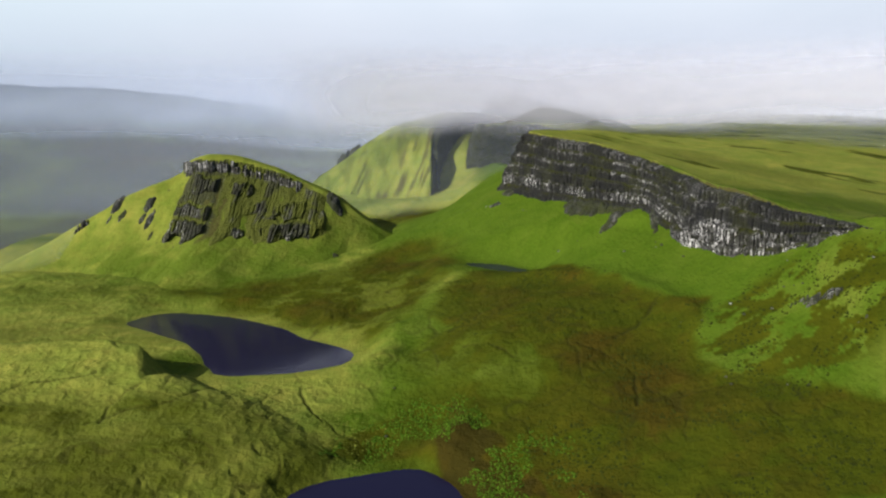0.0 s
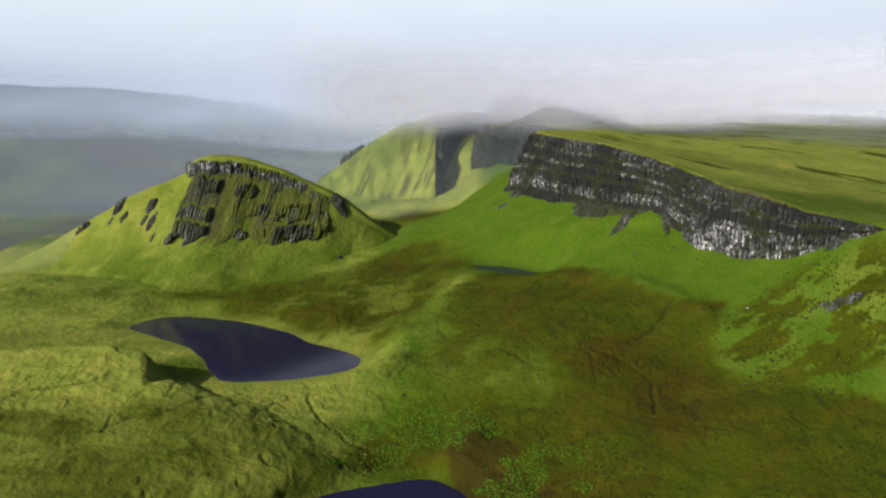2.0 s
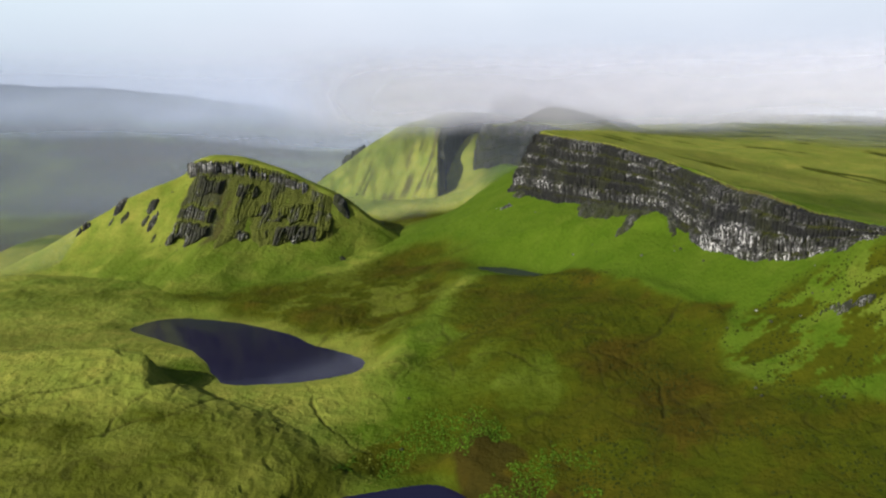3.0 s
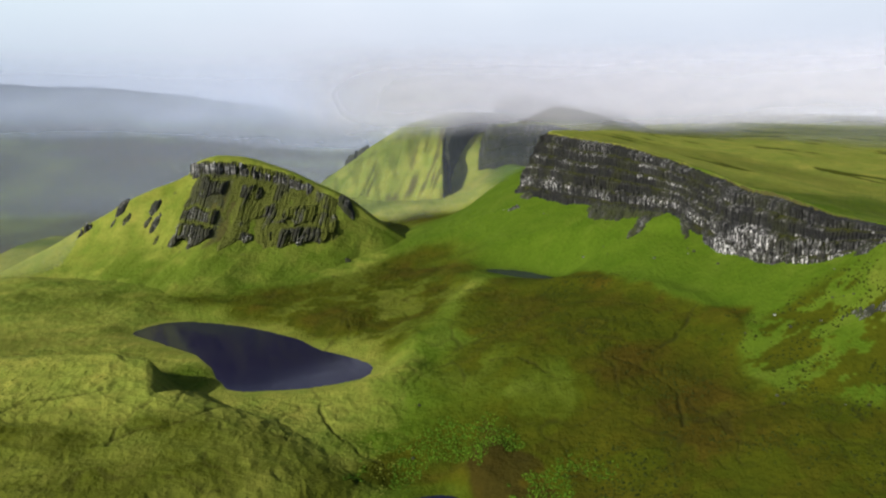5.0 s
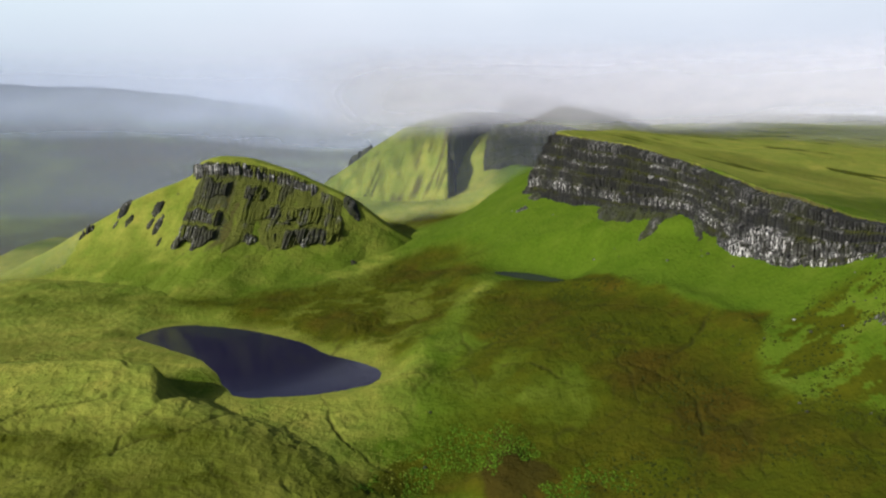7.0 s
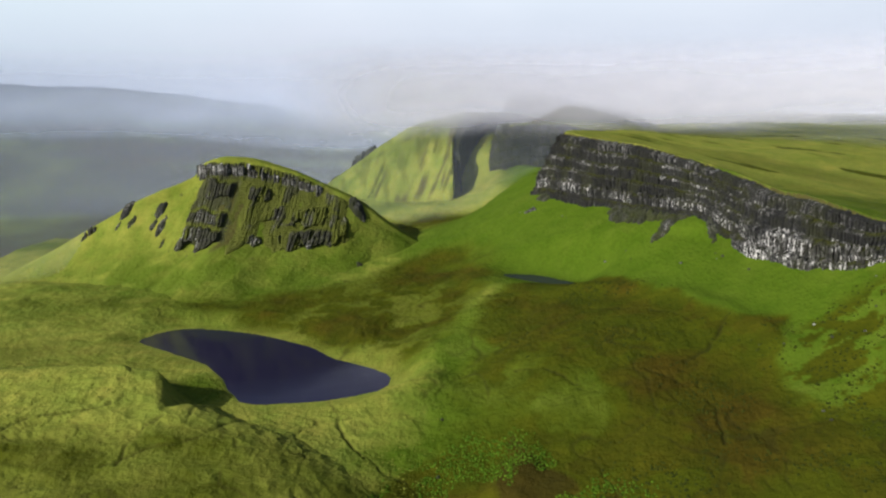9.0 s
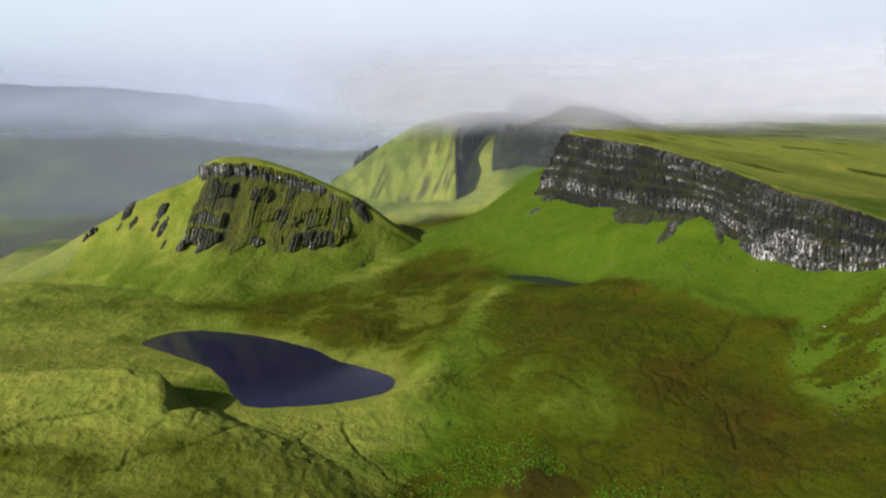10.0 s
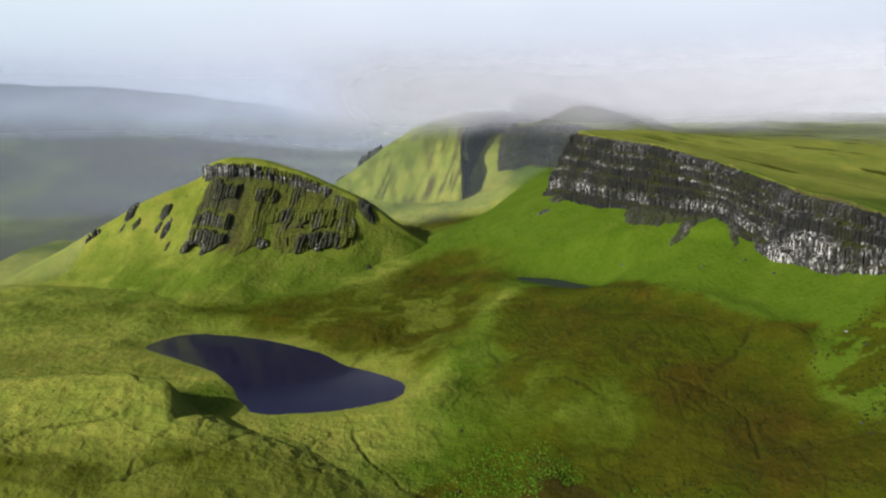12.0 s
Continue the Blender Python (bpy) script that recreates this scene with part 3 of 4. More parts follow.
    peat = np.maximum(peat, far * smooth((np.hypot(x, y) - 1150) / 300) * np.clip(0.25 + 0.8 * fbm(x, y, 300, 4, 99), 0, 0.9))
    return np.stack([np.clip(heath, 0, 1), lush, rock, np.clip(peat, 0, 1)], -1)


def slope_of(x, y, z, shape):
    zz, xx, yy = z.reshape(shape), x.reshape(shape), y.reshape(shape)
    p = np.stack([xx, yy, zz], -1)
    du, dv = np.gradient(p, axis=0), np.gradient(p, axis=1)
    nrm = np.cross(du, dv)
    return (np.hypot(nrm[..., 0], nrm[..., 1]) / (np.abs(nrm[..., 2]) + 1e-9)).ravel()


def paint(me, rgba):
    at = me.color_attributes.new("cover", "FLOAT_COLOR", "POINT")
    at.data.foreach_set("color", np.asarray(rgba, np.float32).ravel())


# ---- ground: one sheet to the horizon ----
def build_ground():
    ang = np.radians(np.concatenate([np.arange(-40, 40, 0.11), np.arange(40, 320, 2.5)]))
    rad = np.concatenate([np.geomspace(0.01, 220, 24)[:-1], np.exp(np.arange(math.log(220), math.log(1250), 0.0033)), np.geomspace(1250, 4990, 120)])
    r, a = np.meshgrid(rad, ang, indexing="ij")
    x, y = (r * np.sin(a)).ravel(), (r * np.cos(a)).ravel()
    z, d = terrain(x, y)
    sunk = np.clip(in_hill(x, y) - 4, 0, 6) * (np.abs(x + 210) < 300) * (np.abs(y - 700) < 300)
    z = z - sunk
    slope = slope_of(x, y, z, r.shape)
    me = mesh_from("ground", np.stack([x, y, z], -1), grid_faces(len(rad), len(ang), True)[:, ::-1], TURF, True)
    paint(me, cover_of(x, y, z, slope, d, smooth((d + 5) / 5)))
    return tagged(new("ground", me), "rolling green and brown moorland with grass, heather and peat", "moorland", kind="structure")


ground = build_ground()


def hill_rock(x, y, z):
    """Bare and mossy rock in ribs down the hill's front; given with 2 added, as it does not follow the slope."""
    west = np.interp(z, [34, 60, 90], [-248, -240, -230])
    zone = smooth((z - 37 - 7 * fbm(x, y, 16, 3, 47)) / 6) * smooth((x - west) / 7) * smooth((-96 - x - 0.5 * (z - 50)) / 14) * smooth((698 - y) / 8)
    lean = x - 0.30 * (y - 640)
    ribs = smooth((fbm(lean, y * 0.15, 7, 4, 48, 0.6) + 0.42) / 0.45) * smooth((fbm(lean, y * 0.5, 15, 4, 50, 0.6) + 0.45) / 0.4)
    return 2 + 0.95 * zone * ribs


def build_mound(name, height, x0, x1, y0, y1, step, craggy, label):
    xs, ys = np.arange(x0, x1, step), np.arange(y0, y1, step)
    y, x = np.meshgrid(ys, xs, indexing="ij")
    shape = x.shape
    x, y = x.ravel(), y.ravel()
    base, d = terrain(x, y)
    z = height(x, y)
    slope = slope_of(x, y, z, shape)
    keep = z > base - 2.5
    faces = grid_faces(len(ys), len(xs))
    faces = faces[keep[faces].all(1)]
    used = np.unique(faces)
    remap = np.zeros(len(x), np.int64)
    remap[used] = np.arange(len(used))
    me = mesh_from(name, np.stack([x, y, z], -1)[used], remap[faces], TURF, True)
    cov = cover_of(x, y, z, slope, d, craggy(x, y, z))
    paint(me, cov[used])
    return tagged(new(name, me), label, "hill")


hill = build_mound("hill", hill_height, -480, 45, 540, 930, 1.3, hill_rock, "steep green hill with a flat top and dark basalt crags")
spur = build_mound("mountain_spur", spur_height, -330, 60, 840, 1250, 2.0, lambda x, y, z: np.maximum(smooth((x + 9 - 0.6 * np.maximum(y - 935, 0)) / 6), 0.9 * smooth((fbm(x - 0.4 * y, y * 0.3, 15, 4, 57, 0.6) - 0.16) / 0.25)), "sunlit grassy mountain spur rising into low cloud")


# ---- lochs ----
def build_loch(name, ring, level, label):
    ring = [(x + 0.0, y) for x, y in ring]
    cx, cy = np.mean(ring, axis=0)
    bm = bmesh.new()
    vs = [bm.verts.new((cx + (x - cx) * 1.03, cy + (y - cy) * 1.03, level)) for x, y in ring]
    bm.faces.new(vs)
    bmesh.ops.triangulate(bm, faces=bm.faces[:])
    bmesh.ops.recalc_face_normals(bm, faces=bm.faces[:])
    if bm.faces[0].normal.z < 0:
        bmesh.ops.reverse_faces(bm, faces=bm.faces[:])
    me = bpy.data.meshes.new(name)
    bm.to_mesh(me)
    bm.free()
    me.materials.append(WATER)
    return tagged(new(name, me), label, "lake", kind="structure")


build_loch("loch", LOCH, 0.0, "dark blue loch below the crag-topped hill")
build_loch("small_loch", UPPER_LOCH, 31.5, "narrow dark lochan behind a heather knoll")
build_loch("near_loch", NEAR_LOCH, -14.0, "dark loch in the hollow of the foreground moor")


# ---- rock faces ----
def column_piece(rng, w, h, dep):
    """One basalt column: an uneven five- or six-sided prism with a broken top, standing on z = 0."""
    k = rng.choice((5, 6))
    ring = []
    for i in range(k):
        a = 2 * math.pi * (i + rng.uniform(-0.25, 0.25)) / k
        ring.append((0.5 * w * math.cos(a) * rng.uniform(0.85, 1.15), 0.5 * dep * math.sin(a) * rng.uniform(0.85, 1.15)))
    vs = [(x * 1.08, y * 1.08, -1.5) for x, y in ring] + [(x * rng.uniform(0.92, 1.06), y * rng.uniform(0.92, 1.06), h * rng.uniform(0.55, 0.7)) for x, y in ring]
    vs += [(x * 0.9, y * 0.9, h * rng.uniform(0.82, 1.0)) for x, y in ring] + [(0, 0, h * 1.02)]
    fs = []
    for s in (0, k):
        for i in range(k):
            j = (i + 1) % k
            fs += [(s + i, s + j, s + k + j), (s + i, s + k + j, s + k + i)]
    for i in range(k):
        fs.append((2 * k + i, 2 * k + (i + 1) % k, 3 * k))
    return np.array(vs), np.array(fs)


def along(line, step):
    """Places and headings at even steps on a polyline."""
    out, left = [], 0.0
    for (ax, ay), (bx, by) in zip(line, line[1:]):
        n = math.hypot(bx - ax, by - ay)
        s = left
        while s < n:
            out.append((ax + (bx - ax) * s / n, ay + (by - ay) * s / n, math.atan2(by - ay, bx - ax)))
            s += step
        left = s - n
    return out


def joined(pieces):
    vs, fs, k = [], [], 0
    for v, f in pieces:
        vs.append(v)
        fs.append(f + k)
        k += len(v)
    return np.concatenate(vs), np.concatenate(fs)


def place(v, x, y, z, a):
    c, s = math.cos(a), math.sin(a)
    return np.stack([x + v[:, 0] * c - v[:, 1] * s, y + v[:, 0] * s + v[:, 1] * c, z + v[:, 2]], -1)


def cliff_span(lo, hi):
    return [p for p in SCARP if lo <= p[1] <= hi]


def raise_columns(parent, name, xs, ys, zs, angles, heights, width, material, rng, singly=False, label="", depth=1.4):
    """Columns stood side by side: one by one as parts, or joined into one course."""
    shapes = [column_piece(rng, 1, 1, 1) for _ in range(12)]
    made = []
    for x, y, z, a, h in zip(xs, ys, zs, angles, heights):
        v, f = shapes[rng.randrange(12)]
        w = width * rng.uniform(0.75, 1.35)
        v = v * (w, w * depth * rng.uniform(0.8, 1.3), h)
        made.append((place(v, x, y, z, a + rng.uniform(-0.3, 0.3)), f))
    if singly:
        for v, f in made:
            c = v.mean(0)
            part(name, mesh_from(name, v - c, f, material), parent).location = c
        return
    v, f = joined(made)
    part(name, mesh_from(name, v, f, material), parent, label)["kind"] = "stuff"


def build_course(cliff, name, line, low, high, width, material, rng, singly=False, label="", gap=0.0):
    """A course of columns between two shares of the cliff's height."""
    at = [q for q in along(line, width * 0.8) if rng.random() >= gap]
    x, y, a = (np.array(c) for c in zip(*at))
    nx, ny = np.sin(a), -np.cos(a)  # into the hill
    base = terrain(x - nx * 6, y - ny * 6)[0]
    top = plateau(x + nx * 34, y + ny * 34, np.zeros_like(x))
    tall = np.maximum(top - base, 6)
    wob = fbm(x, y, 18, 3, 83)
    jit = np.array([rng.uniform(-1, 1) for _ in at])
    z0 = base + tall * low - 0.8 + (1.6 * wob + 0.9 * jit) * (low < 0.8)
    off = 0.40 * tall * low + 0.4 * jit - 1.0 - 2.2 * fbm(x, y, 22, 3, 81) + 1.6 * fbm(x, y, 11, 3, 84 + int(low * 60))
    h = tall * (high - low) * np.array([rng.uniform(0.6, 1.25) for _ in at]) + 1.2
    raise_columns(cliff, name, x + nx * off, y + ny * off, z0, a, h, width, material, rng, singly, label)


rng = random.Random(7)
cliff = thing("escarpment", "long dark basalt escarpment with pale lichen streaks above green slopes", "cliff")


def face_mesh(name, x, y, z, into_x, into_y, off, pale, moss, material):
    """A rock face: rows of points pushed into the hill by off metres."""
    v = np.stack([x + into_x * off, y + into_y * off, z], -1).reshape(-1, 3)
    me = mesh_from(name, v, grid_faces(*z.shape), material)
    for key, value in (("pale", pale), ("moss", moss)):
        me.attributes.new(key, "FLOAT", "POINT").data.foreach_set("value", (value + 0 * z).ravel().astype(np.float32))
    return me


def columns(s, tier, width, seed):
    """Upright basalt columns along s: each one's own number in 0..1, and 0 in the joints rising to 1 on the faces."""
    u = s / width + 0.5 * fbm(s, tier * 37.0, 3.5 * width, 2, seed)
    c = np.floor(u)
    f = u - c
    return hash2(c, tier + 50, seed), smooth(np.minimum(f, 1 - f) / 0.24)


def build_face(cliff, name, line, courses, rise, bands, label, step=0.5, rows=104, seed=400, ends=1.2, grassed=0.0, material=None, width=2.2):
    """A cliff face along a foot line: courses of columns stepped back above one another, pale where the bands say."""
    x, y, a = (np.array(c) for c in zip(*along(line, step)))
    a = np.convolve(np.pad(np.unwrap(a), 18, mode="edge"), np.ones(37) / 37, "valid")
    nx, ny = np.sin(a), -np.cos(a)
    base = terrain(x - nx * 7, y - ny * 7)[0]
    top = plateau(x + nx * 34, y + ny * 34, np.zeros_like(x))
    tall = np.maximum(top - base, 5)
    h, s = np.meshgrid(np.linspace(-0.12, rise, rows), np.arange(len(x)) * step, indexing="ij")
    lev = h + 0.03 * fbm(s, h * 20, 34, 3, seed + 5)
    q = lev * courses
    tier = np.floor(q)
    own, joint = columns(s + 0.4 * fbm(s, h * 60, 3, 2, seed + 3), tier, width, seed)
    shelf = smooth((q - tier - 0.70 - 0.22 * (own - 0.5)) / 0.30)
    setback = (tier + shelf) / courses
    off = 0.42 * tall * np.maximum(setback, -0.03) - 2.6 - 2.2 * fbm(x, y, 22, 3, 81)
    off = off + 2.4 * fbm(s, h * 6, 24, 3, seed + 1) + 1.0 * fbm(s, h * 40, 6, 3, seed + 2) + 1.1 * (1 - joint) + 1.2 * (own - 0.5)
    off = off + ends * (smooth(1 - s / 9) + smooth(1 - (s[0, -1] - s) / 9)) + 5 * smooth((h - rise + 0.05) / 0.05) + 6 * smooth((-0.06 - h) / 0.05)
    broad = smooth((fbm(s, h * 50, 20, 4, seed + 7) + 0.22) / 0.4)
    pale = np.interp(lev + 0.02 * fbm(s, h, 12, 2, seed + 6), *bands) * (0.12 + 1.1 * broad) * (0.25 + 1.1 * smooth((own - 0.25) / 0.35)) * joint * (1 - 0.8 * shelf)
    back_end = smooth((grassed - (s[0, -1] - s)) / 4) * (grassed > 0)
    pale = pale * (1 - 0.9 * back_end * smooth((0.56 - lev) / 0.05))
    off = off + 6 * back_end * smooth((0.38 - lev) / 0.12)
    jag = 0.5 * fbm(s, h * 50, 2.0, 2, seed + 8) * tall / 40 + 1.2 * (own - 0.5) * shelf
    moss = 0.75 * shelf * smooth((fbm(s, h * 20, 20, 3, seed + 9) + 0.35) / 0.4) + 0.25 * smooth((fbm(s, h * 30, 13, 3, seed + 11) - 0.1) / 0.2)
    me = face_mesh(name, x + 0 * h, y + 0 * h, base + tall * h + jag, nx + 0 * h, ny + 0 * h, off, pale, moss + (0.3 if material else 0.0), material or BASALT_FACE)
    return part(name, me, cliff, label)


LEFT_FACE = [(152, 494), (146, 512), (138, 528)] + cliff_span(535, 706)
NEAR_FACE = cliff_span(300, 480) + [(146, 512), (139.5, 525)]
build_face(cliff, "rock_face", LEFT_FACE, 6, 0.97, ([0, 0.17, 0.20, 0.33, 0.36, 0.44, 0.46, 0.49, 0.51, 0.59, 0.61, 0.64, 0.66, 0.76, 0.79, 0.82, 0.84, 0.95], [0.05, 0.08, 0.95, 0.85, 0.06, 0.06, 0.7, 0.6, 0.06, 0.06, 0.7, 0.6, 0.06, 0.08, 0.6, 0.5, 0.15, 0.35]),
           "dark basalt face with pale lichen bands")
build_face(cliff, "rock_face", NEAR_FACE, 4, 0.95, ([0, 0.03, 0.50, 0.54, 0.66, 0.70, 0.76, 0.82, 0.95], [0.35, 1.25, 1.25, 0.05, 0.05, 0.45, 0.4, 0.1, 0.25]),
           "pale lichened lower face under a mossy ledge", 0.45, 96, 440, 1.2, 34.0, None, 2.0)
build_course(cliff, "column", NEAR_FACE[1:-2], 0.02, 0.22, 2.0, BASALT_PALE, rng, True, "", 0.6)
build_course(cliff, "column", NEAR_FACE[1:-2], 0.24, 0.44, 2.0, BASALT_PALE, rng, True, "", 0.45)
build_course(cliff, "pale_course", LEFT_FACE, 0.19, 0.33, 1.7, BASALT_PALE, rng, False, "pale lichened columns", 0.55)
corrie = thing("corrie_cliff", "shadowed dark cliff round the head of the corrie", "cliff")
build_face(corrie, "rock_face", cliff_span(704, 1081), 4, 0.97, ([0, 1], [0.15, 0.25]), "mossy dark basalt face", 0.9, 60, 480, 0.0, 0.0, BASALT_SHADE, 3.4)


# dark wall that cuts off the spur
def build_spur_wall():
    s1 = np.arange(44, 190, 0.9)
    wx, wy = np.interp(s1, [0, 65, 190], [-6, -6, 60]), np.interp(s1, [0, 65, 190], [868, 933, 1040])
    top = spur_height(wx - 14, wy + 6)
    h, s = np.meshgrid(np.linspace(0, 1, 60), s1, indexing="ij")
    z = 40 + (top + 1 - 40) * h
    own, joint = columns(s, np.floor(h * 3), 4.0, 530)
    off = 12 * smooth((h - 0.9) / 0.1) - 3.0 + 2.5 * h + 2.4 * fbm(s, h * 8, 22, 3, 532) + 1.6 * (1 - joint) + 1.5 * (own - 0.5)
    return face_mesh("rock_face", wx + 0 * h, wy + 0 * h, z, -0.92 + 0 * h, 0.4 + 0 * h, off, 0.15 + 0.5 * smooth((fbm(s, h * 40, 14, 3, 531) - 0.1) / 0.2), 0.5 + 0 * h, BASALT_SHADE)


part("rock_face", build_spur_wall(), spur, "dark shadowed rock wall")


def build_outcrop(x, y, heading, length, height, material, label, rows=2, surface=None, width=1.6):
    """A broken band of rock on a slope."""
    ob = thing("rock_outcrop", label, "rock outcrop", group="rock outcrops")
    a = radians(heading)
    n = max(int(length / (width * 0.75)), 3)
    for row in range(rows):
        t = (np.arange(n) / (n - 1) - 0.5) * length + np.array([rng.uniform(-0.6, 0.6) for _ in range(n)])
        px, py = x + t * math.cos(a) + row * 1.5 * math.sin(a), y + t * math.sin(a) - row * 1.5 * math.cos(a)
        pz = (surface or (lambda u, v: terrain(u, v)[0]))(px, py) - 0.8
        h = height * (1 - 0.6 * (2 * t / length) ** 2) * np.array([rng.uniform(0.5, 1.1) for _ in range(n)]) * (1 - 0.3 * row) + 0.8
        raise_columns(ob, "rock", px, py, pz, np.full(n, a), h, width, material, rng, True)
    return ob


def build_lens(x, y, heading, length, width, height, label, surface=None, pale=0.3, moss=0.5, step=0.7, seed=700, lean=0.0):
    """A swell of broken rock lying in a slope, ragged where the turf closes over it."""
    a = radians(heading)
    p, q = np.meshgrid(np.arange(-0.65 * length, 0.65 * length, step), np.arange(-0.65 * width, 0.65 * width, step), indexing="ij")
    gx, gy = x + p * math.cos(a) - q * math.sin(a), y + p * math.sin(a) + q * math.cos(a)
    ground_z = (surface or (lambda u, v: terrain(u, v)[0]))(gx.ravel(), gy.ravel()).reshape(gx.shape)
    ell = 1 - (2 * p / length) ** 2 - (2 * q / width) ** 2 + 0.9 * fbm(gx, gy, 7, 4, seed, 0.6)
    crack = np.abs(fbm(p, q * 0.4, 3.2, 3, seed + 1))
    h = height * np.clip(ell, -0.3, 0.8) + height * 0.45 * fbm(p, q * 0.5, 4.0, 4, seed + 2, 0.6) * smooth(ell / 0.3) - 0.9 * smooth((0.12 - crack) / 0.1) + lean * q
    step_h = np.round(h / 1.3) * 1.3
    me = face_mesh("rock_outcrop", gx, gy, ground_z + 0.4 * h + 0.6 * step_h - 0.35, 0 * gx, 0 * gx, 0 * gx,
                   pale * smooth((fbm(gx, gy, 4, 3, seed + 3) + 0.1) / 0.3) * 1.6, np.clip(moss + 0.5 * fbm(gx, gy, 6, 3, seed + 4), 0, 0.95), BASALT_SHADE)
    return tagged(new("rock_outcrop", me), label, "rock outcrop", "rock outcrops")


build_lens(108, 563, -48, 56, 20, 4.5, "mossy dark rock band below the escarpment", None, 0.15, 0.45, 0.8, 700)
build_lens(131, 541, -25, 30, 16, 3.5, "mossy rock at the foot of the escarpment", None, 0.15, 0.5, 0.8, 706)
build_lens(119, 533, 35, 24, 11, 2.4, "small broken rock band on the grass slope", None, 0.35, 0.45, 0.7, 712)
build_lens(129, 538, 30, 26, 6, 2.2, "narrow dark rock rib on the grass slope", None, 0.2, 0.5, 0.7, 716)
build_lens(143, 514, 78, 30, 8, 3.2, "dark rock rib running down the grass slope", None, 0.25, 0.4, 0.7, 718)
build_outcrop(44, 640, -30, 9, 3, BASALT_PALE, "pale boulders below the cliff corner", 1)
build_lens(58, 652, -40, 26, 10, 2.6, "dark rubble at the foot of the cliff corner", None, 0.4, 0.4, 0.7, 724)
build_lens(180, 362, -28, 27, 9, 1.2, "low pale-flecked rock band on a green bank", None, 0.55, 0.4, 0.5, 730)
build_lens(196, 398, -30, 12, 9, 3.0, "small streaked rock on a green bank", None, 0.6, 0.3, 0.5, 736)
build_lens(160, 385, -10, 10, 5, 0.9, "low mossy rock in the grass", None, 0.3, 0.6, 0.5, 742)
build_lens(186, 340, -20, 16, 7, 0.8, "low streaked rock among dark heather", None, 0.5, 0.5, 0.5, 748)
build_lens(-130, 1088, 10, 40, 26, 13, "dark rock knob on the spur's ridge", spur_height, 0.1, 0.3, 1.2, 754)
build_lens(-172, 1080, 20, 20, 14, 5, "small dark rock on the spur's ridge", spur_height, 0.1, 0.4, 1.0, 760)


# ---- crags of the hill ----
def hill_front(x, level):
    """Where the hill's front reaches a level, coming down from the crest."""
    ys = np.arange(716, 560, -0.8)
    gx, gy = np.meshgrid(x, ys, indexing="ij")
    h = hill_height(gx.ravel(), gy.ravel()).reshape(gx.shape)
    hit = h < np.reshape(level, (-1, 1))
    return ys[np.argmax(hit, 1)]


def crag_tier(x, z, left, right, low, high, lean, seed):
    """How far a rock step stands out of the hill's front: upright between low and high, closed by turf at its ends."""
    wob = fbm(x, z * 0, 13, 3, seed)
    low, high = low + 5.5 * wob, high + 4.5 * fbm(x, z * 0, 9, 3, seed + 1)
    span = smooth((x - left) / 4) * smooth((right - x) / 5)
    inside_tier = smooth((z - low) / 1.5) * smooth((high - z) / 1.5)
    return span * inside_tier * (1.6 + lean * np.maximum(z - low, 0)) - 1.6 * (1 - span * inside_tier), span * smooth(1 - np.abs(z - high - 0.5) / 2.5)


